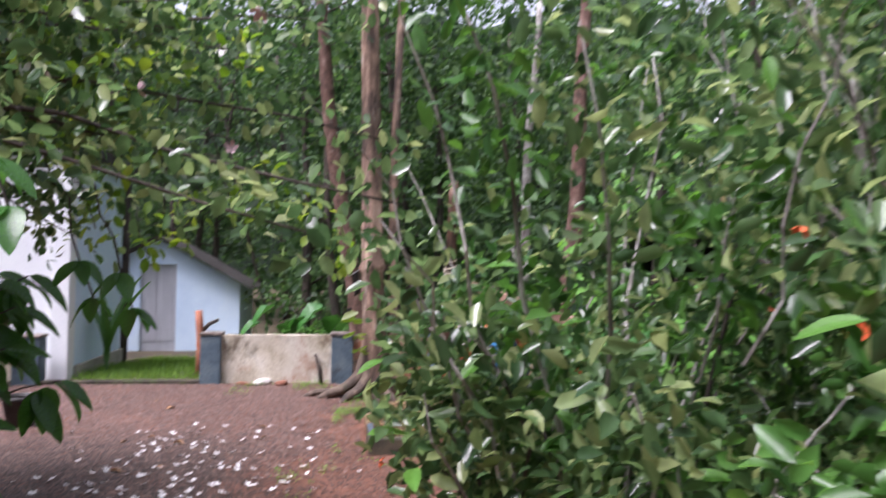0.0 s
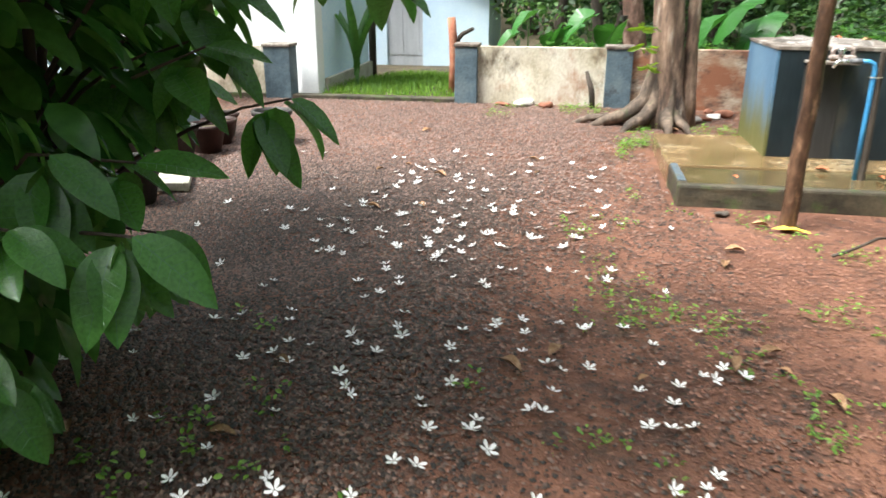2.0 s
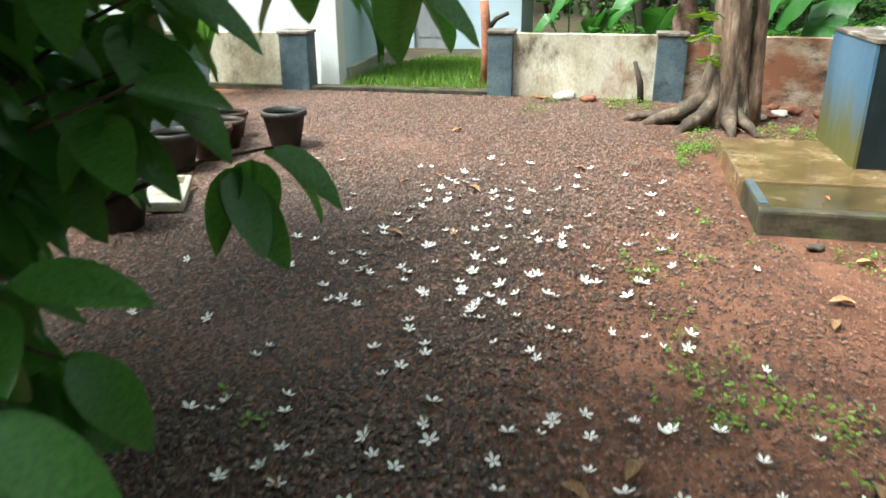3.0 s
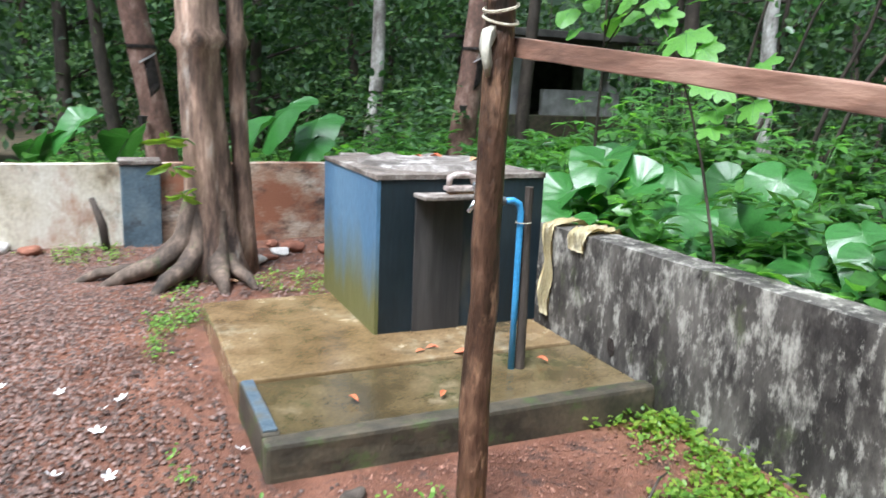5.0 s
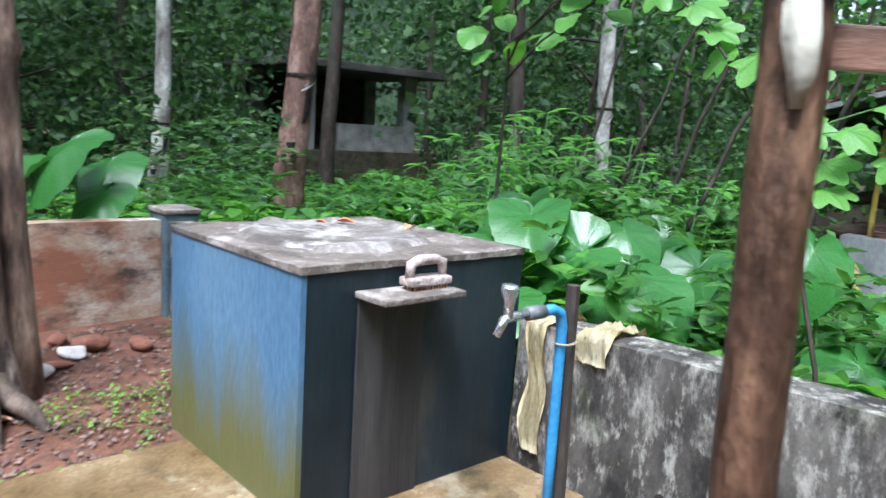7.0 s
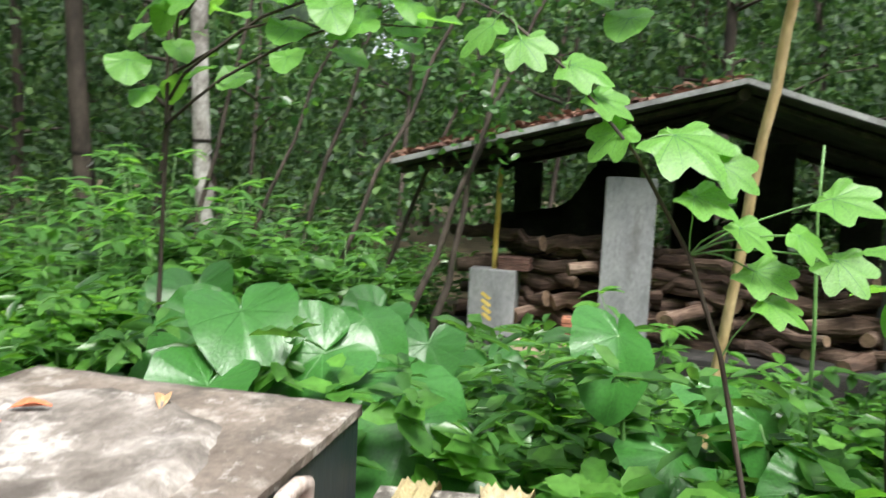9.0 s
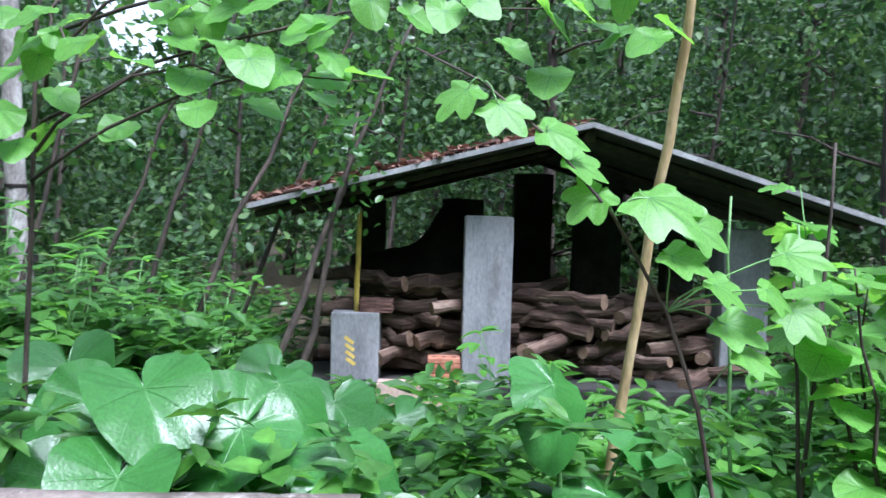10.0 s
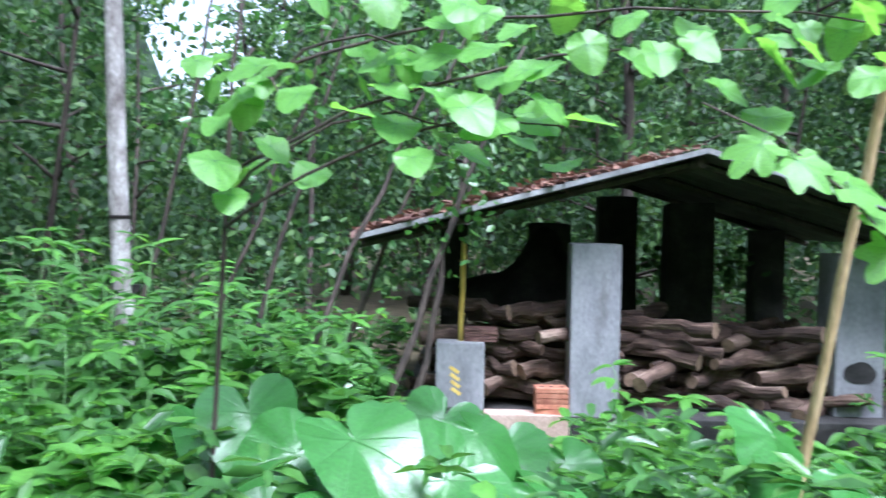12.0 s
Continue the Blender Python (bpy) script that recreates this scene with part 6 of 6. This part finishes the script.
def strap_plant(x, y, n, h, seed, label):
    t = empty("strap_leaf_plant", label, "plant", loc=(x, y, gz(x, y)))
    r = random.Random(seed)
    me = grid_leaf("leaf", blade(lambda u: .055 * math.sin(math.pi * min(1, u * .85 + .12)) ** .6 + 1e-4, .35, .35, 10), leaf_mid)
    part("stem", tube(bmesh.new(), [(0, 0, -.05), (0, 0, .22), (0, 0, .4)], [.03, .025, .015], 8), stalk_mat, t)
    for k in range(n):
        a = k * 2.4 + r.uniform(-.3, .3)
        leaf_at(t, me, Vector((0, 0, .16 + .03 * k)), Vector((math.cos(a) * .16, math.sin(a) * .16, 1)), Vector((-math.cos(a), -math.sin(a), .4)), h * r.uniform(.75, 1.1))


strap_plant(-4.45, 4.35, 5, 1.25, 1, "tall strap-leaved green plant by the house wall")
strap_plant(-5.95, 2.55, 7, 1.3, 2, "tall strap-leaved plant before the cream wall")


def grass(name, n, test, area, h, material, label, seed):
    r = np.random.default_rng(seed)
    x, y = r.uniform(area[0], area[1], n), r.uniform(area[2], area[3], n)
    k = test(x, y)
    x, y = x[k], y[k]
    p = np.stack([x, y, ground_z(x, y) - .01], axis=1)
    w = np.stack([r.normal(size=len(x)) * .35, r.normal(size=len(x)) * .35, np.ones(len(x))], axis=1)
    tmpl = (np.array([(-.05, 0, 0), (.05, 0, 0), (.03, .6, .03), (0, 1, .12)]), np.array([(0, 1, 2, 3)]))
    tagged(new(name, cloud(name, tmpl, p, w, r.uniform(h * .5, h * 1.2, len(x)), material, 1, .1, seed=seed)), label, "grass", kind="stuff")


grass("yard_grass", 9000, lambda x, y: x > -4.66, (-4.66, -2.2, 3.3, 8.5), .13, weed_mat, "bright green grass beyond the gate kerb", 3)


def weeds(n, area, test, size, seed, label, m, name="ground_weeds", per=7):
    r = np.random.default_rng(seed)
    x, y = r.uniform(area[0], area[1], n), r.uniform(area[2], area[3], n)
    clump = np.array([noise.noise((a * 1.6, b * 1.6, seed * .37)) for a, b in zip(x, y)])
    k = test(x, y) & (clump > .08 + .25 * r.random(len(x)))
    c = np.stack([x[k], y[k], ground_z(x[k], y[k]) + r.uniform(0, .03, k.sum())], axis=1)
    p, w = whorls(r, c, per, .35, -.25)
    tagged(new(name, cloud(name, LEAF5, p, w, r.uniform(size[0], size[1], len(p)), m, .3, 1.2, seed=seed)), label, "weeds", kind="stuff")


def off_slab(x, y):
    return ~((x > -.8) & (y > -1.1) & (y < .9))


weeds(1300, (-1.9, .9, -5.0, -1.2), lambda x, y: x > -1.75 + .25 * np.sin(y * 3), (.014, .03), 1, "small green weeds on the red soil", weed_mat)
weeds(1500, (-2.4, .9, .95, 3.05), lambda x, y: (y > 2.1) | (x > -.9), (.014, .034), 2, "small green weeds round the tree and wall", weed_mat)
weeds(700, (.45, 1.02, -2.6, -1.05), lambda x, y: x > -9, (.02, .045), 3, "bright moss and weeds along the mossy wall", leaf_lime)
weeds(500, (-1.05, -.75, -1.2, 1.0), lambda x, y: x > -9, (.015, .03), 4, "little weeds along the platform edge", weed_mat)
weeds(120, (-3.0, -1.6, -5.0, -3.0), lambda x, y: x > -9, (.02, .035), 5, "scattered seedlings on the gravel", weed_mat)


# ---- gravel, fallen flowers and leaves ----
def gravel(n, area, weight, size, seed, label, stone=None):
    r = np.random.default_rng(seed)
    x, y = r.uniform(area[0], area[1], n), r.uniform(area[2], area[3], n)
    k = (r.random(n) < weight(x, y)) & off_slab(x, y)
    x, y = x[k], y[k]
    m = len(x)
    tv = np.array([(1, 0, 0), (0, 1, 0), (-1, 0, 0), (0, -1, 0), (.2, .1, .75), (0, 0, -.5)], dtype=float)
    tf = np.array([(0, 1, 4), (1, 2, 4), (2, 3, 4), (3, 0, 4)])
    v = tv[None] * r.uniform(.6, 1.35, (m, 6, 3))
    a = r.uniform(0, 6.283, m)
    c, s = np.cos(a)[:, None], np.sin(a)[:, None]
    v = np.stack([v[:, :, 0] * c - v[:, :, 1] * s, v[:, :, 0] * s + v[:, :, 1] * c, v[:, :, 2]], axis=2) * r.uniform(size[0], size[1], m)[:, None, None]
    v += np.stack([x, y, ground_z(x, y) - .001], axis=1)[:, None]
    f = tf[None] + (np.arange(m) * 6)[:, None, None]
    tagged(new("gravel", arrays("gravel", v.reshape(-1, 3), f.reshape(-1, 3), stone or gravel_mat)), label, "gravel", kind="stuff")


gravel_mat = leaf_mat("loose_laterite_gravel", [(.04, .026, .021), (.085, .052, .041), (.15, .092, .073), (.25, .165, .14)], .45, 0)
# Wet stones, darkened further: shade of tree and bush is put into the colour.
gravel_dark = leaf_mat("wet_shaded_gravel", [(.010, .007, .005), (.028, .017, .012), (.062, .037, .026), (.21, .13, .10)], .6, 0)
gravel(170000, (-4.9, -.6, -6.2, .3), lambda x, y: np.clip(1.15 - 1.0 * smooth01((x + 2.35) / .95), .10, 1) * smooth01((x + 4.9) / 1.2) * smooth01((y + 6.2) / 1.4) * smooth01((.3 - y) / 1.6), (.0045, .0125), 1, "wet dark laterite gravel on the path, tree shade in its colour", gravel_dark)
gravel(80000, (-6.0, -.5, -2.6, 3.1), lambda x, y: np.clip(1.2 - .95 * smooth01((x + 1.75) / .9), .08, 1) * smooth01((x + 6.0) / 1.2) * smooth01((y + 1.9) / 1.6), (.006, .014), 2, "loose pinkish laterite gravel on the path")
gravel(7000, (-1.3, .9, .85, 3.0), lambda x, y: .35 + 0 * x, (.006, .018), 3, "small red stones round the tree")

crumb_mat = leaf_mat("red_soil_crumbs", [(.05, .02, .013), (.11, .045, .028), (.18, .08, .05), (.26, .13, .09)], .7, 0)
gravel(30000, (-1.95, .95, -5.4, -1.05), lambda x, y: .30 + .55 * smooth01((x + 1.95) / .7) * np.clip(np.sin(x * 3.1 + y * 1.7) * np.sin(y * 2.3 - x) + .6, 0, 1), (.003, .010), 4, "loose crumbs of red soil beside the path", crumb_mat)
fallen = flower_mesh("fallen_flower", petal, 5, .25, 1, .50)
SPOTS = [(-1.74, -3.85), (-2.43, -3.92), (-2.68, -3.87), (-2.88, -4.05), (-2.81, -4.03), (-2.56, -4.06), (-2.52, -3.57), (-2.6, -3.5), (-2.7, -3.57), (-2.47, -3.42), (-2.28, -3.38), (-1.91, -3.34), (-2.64, -3.21), (-2.67, -3.11), (-2.89, -3.25), (-2.97, -3.25), (-3.23, -3.42),
         (-2.38, -2.91), (-2.88, -2.79), (-2.9, -2.87), (-2.26, -2.73), (-2.47, -2.72), (-2.33, -2.84), (-2.37, -2.54), (-2.01, -2.59), (-1.86, -2.63), (-1.95, -2.34), (-2.1, -2.39), (-1.98, -2.11), (-2.06, -2.02), (-1.8, -2.43), (-1.52, -3.76), (-1.49, -3.62), (-1.46, -3.46),
         (-1.52, -3.41), (-1.36, -3.42), (-1.62, -3.33), (-1.78, -3.17), (-1.64, -3.03), (-1.48, -3.05), (-1.1, -3.18), (-1.21, -3.04), (-.99, -2.61), (-1.08, -3.35)]


def drop_flowers():
    r = random.Random(8)
    spots = list(SPOTS)
    for k in range(70):
        spots.append((r.uniform(-2.9, -1.2), r.uniform(-2.5, -.3)))
    for k in range(34):
        spots.append((r.uniform(-2.3, -.8), r.uniform(-4.6, -3.0)))
    while len(spots) < 296:
        x, y = r.gauss(-2.15, .75), r.uniform(-5.2, .3)
        if y < -2.4 and -3.2 < x < -1 and y > -4.2 and r.random() < .75:
            continue
        if -3.9 < x < -.75 and (y < -1.2 or r.random() < .75):
            spots.append((x, y))
    for x, y in spots:
        ob = new("fallen_flower", fallen)
        s = r.uniform(.026, .037)
        ob.matrix_world = pose(x, y, gz(x, y) + .012, r.uniform(-25, 25), r.uniform(-25, 25), r.uniform(0, 360)) @ Matrix.Diagonal((s, s * r.uniform(.6, 1), s, 1))
        tagged(ob, "fallen white five-petalled flower on the gravel", "flower", "fallen white flowers")


drop_flowers()
thing("fallen_twig", tube(bmesh.new(), arc((-.05, -1.95, .015), (.55, -1.60, .09), .02, 7, .02, 4), [.009, .009, .008, .008, .007, .006, .005, .003], 6, .2, 12), bark_dark, "dark fallen twig lying on the red soil", "twig", smooth=True)
thing("fallen_twig", tube(bmesh.new(), arc((.1, -2.3, .012), (.62, -2.1, .05), .02, 6, .02, 6), [.007, .007, .006, .006, .005, .004, .003], 6, .2, 12), bark_pale, "pale fallen twig lying on the red soil", "twig", smooth=True)
dry = grid_leaf("dry_leaf", blade(lambda u: .2 * math.sin(math.pi * u) ** .8 + 1e-4, .1, .5, 6, .03), dead_leaf)
dry_orange = grid_leaf("dry_leaf", blade(lambda u: .2 * math.sin(math.pi * u) ** .8 + 1e-4, .1, .4, 6, .03), orange_leaf)
dry_yellow = grid_leaf("dry_leaf", blade(lambda u: .13 * math.sin(math.pi * u) ** .8 + 1e-4, .05, .3, 6, .02), yellow_leaf)


def drop_leaf(me, x, y, z, s, a, label):
    ob = new("fallen_leaf", me)
    ob.matrix_world = pose(x, y, z + .012, 4, -5, a) @ Matrix.Scale(s, 4)
    tagged(ob, label, "leaf", "fallen leaves")


for x, y, s, a in ((.36, -.42, .12, 60), (.16, -.30, .07, 100), (.24, -.28, .08, 80), (.66, -.62, .09, 20), (-.35, -.7, .08, 200), (.05, -.78, .08, 140)):
    drop_leaf(dry_orange, x, y, .126, s * .8, a, "fallen orange leaf on the wet platform")
for x, y, s, a in ((.62, .62, .09, 30), (.48, .70, .06, 200), (.78, .44, .10, 120)):
    drop_leaf(dry_orange if s < .095 else dry, x, y, .966, s, a, "fallen orange leaf on the tank lid")
drop_leaf(dry_yellow, -.05, -1.55, .0, .22, 80, "fallen yellow leaf beside the pole")
for k in range(26):
    r = random.Random(100 + k)
    x, y = r.uniform(-3.2, -.3), r.uniform(-4.8, 2.6)
    if not (x > -.85 and -1.1 < y < .9):
        drop_leaf(dry, x, y, 0, r.uniform(.05, .13), r.uniform(0, 360), "dry brown fallen leaf on the gravel")


def roof_litter():
    r = np.random.default_rng(44)
    n = 1500
    x = r.uniform(FX + .02, FX + 1.6, n)
    u = r.random(n) ** .8
    y = AY + (EL - AY) * u
    z = AZ + (EZ - AZ) * u + .03 + .05 * r.random(n)
    p = np.stack([x, y, z], axis=1)
    w = np.stack([r.normal(size=n), r.normal(size=n), r.normal(size=n) * .25], axis=1)
    tagged(new("roof_litter", cloud("roof_litter", LEAF5, p, w, r.uniform(.06, .14, n), leaf_mat("brown_litter", [(.07, .038, .026), (.14, .07, .045), (.24, .13, .085)], .7, .1), .3, 1, seed=5)), "brown dead leaves lying on the shed roof", "dead leaves", kind="stuff")
    for k in range(26):
        q = random.Random(k)
        u = q.uniform(.15, .9)
        bm = boxed(-.12, .12, -.17, .17, 0, .018, .004)
        ob = thing("roof_tile", bm, tile_clay, "old clay roof tile lying on the shed roof", "tile", "loose roof tiles")
        ob.matrix_world = Matrix.Translation((FX + q.uniform(.1, .7), AY + (EL - AY) * u, AZ + (EZ - AZ) * u + .035 + .012 * (k % 3))) @ Matrix.Rotation(math.atan2(EZ - AZ, EL - AY) + q.uniform(-.12, .12), 4, "X") @ Matrix.Rotation(q.uniform(-.6, .6), 4, "Z")


roof_litter()
bm = bmesh.new()
bmesh.ops.create_circle(bm, cap_ends=True, segments=16, radius=1, matrix=Matrix.Translation((.985, -.66, .19)) @ Matrix.Rotation(radians(-5), 4, "Z") @ Matrix.Diagonal((1, .032, .045, 1)) @ Matrix.Rotation(radians(90), 4, "Y"))
thing("drain_hole", bm, tar, "small dark drain hole at the foot of the mossy wall", "drain hole", kind="structure")


def thicket():
    """Leaves between the trees at eye height and above."""
    r = np.random.default_rng(19)
    ce = []
    while len(ce) < 1900:
        x, y, z = r.uniform(-3, 20), r.uniform(-16, 20), .6 + 7 * r.random() ** 1.3
        d = math.hypot(x - 1, y)
        if d < 9.3 or d > 20 or (x < 1.5 and y < 8.5) or (x < -2.5):
            continue
        if 8 < x < 14.5 and 13.5 < y < 19.2:
            continue
        if x > 3 and abs(math.atan2(x + 1.27, y + 2.4) - .60) < .11 and z < 4:
            continue
        if x < 10.6 and -4.8 < y < 2.3:
            continue
        if abs(math.atan2(x + .65, y - .1) - 1.20) < .06 and z > 1.6 + .17 * d:
            continue
        ce.append((x, y, z))
    ce = np.array(ce)
    p = (ce[:, None] + r.normal(size=(len(ce), 44, 3)) * (.45, .45, .3)).reshape(-1, 3)
    tagged(new("thicket", cloud("thicket", LEAF5, p, r.normal(size=p.shape) + (0, 0, -.2), r.uniform(.10, .2, len(p)), leaf_forest, .6, .6, seed=3)), "dense dark thicket between the woodland trees", "thicket", kind="stuff")


thicket()
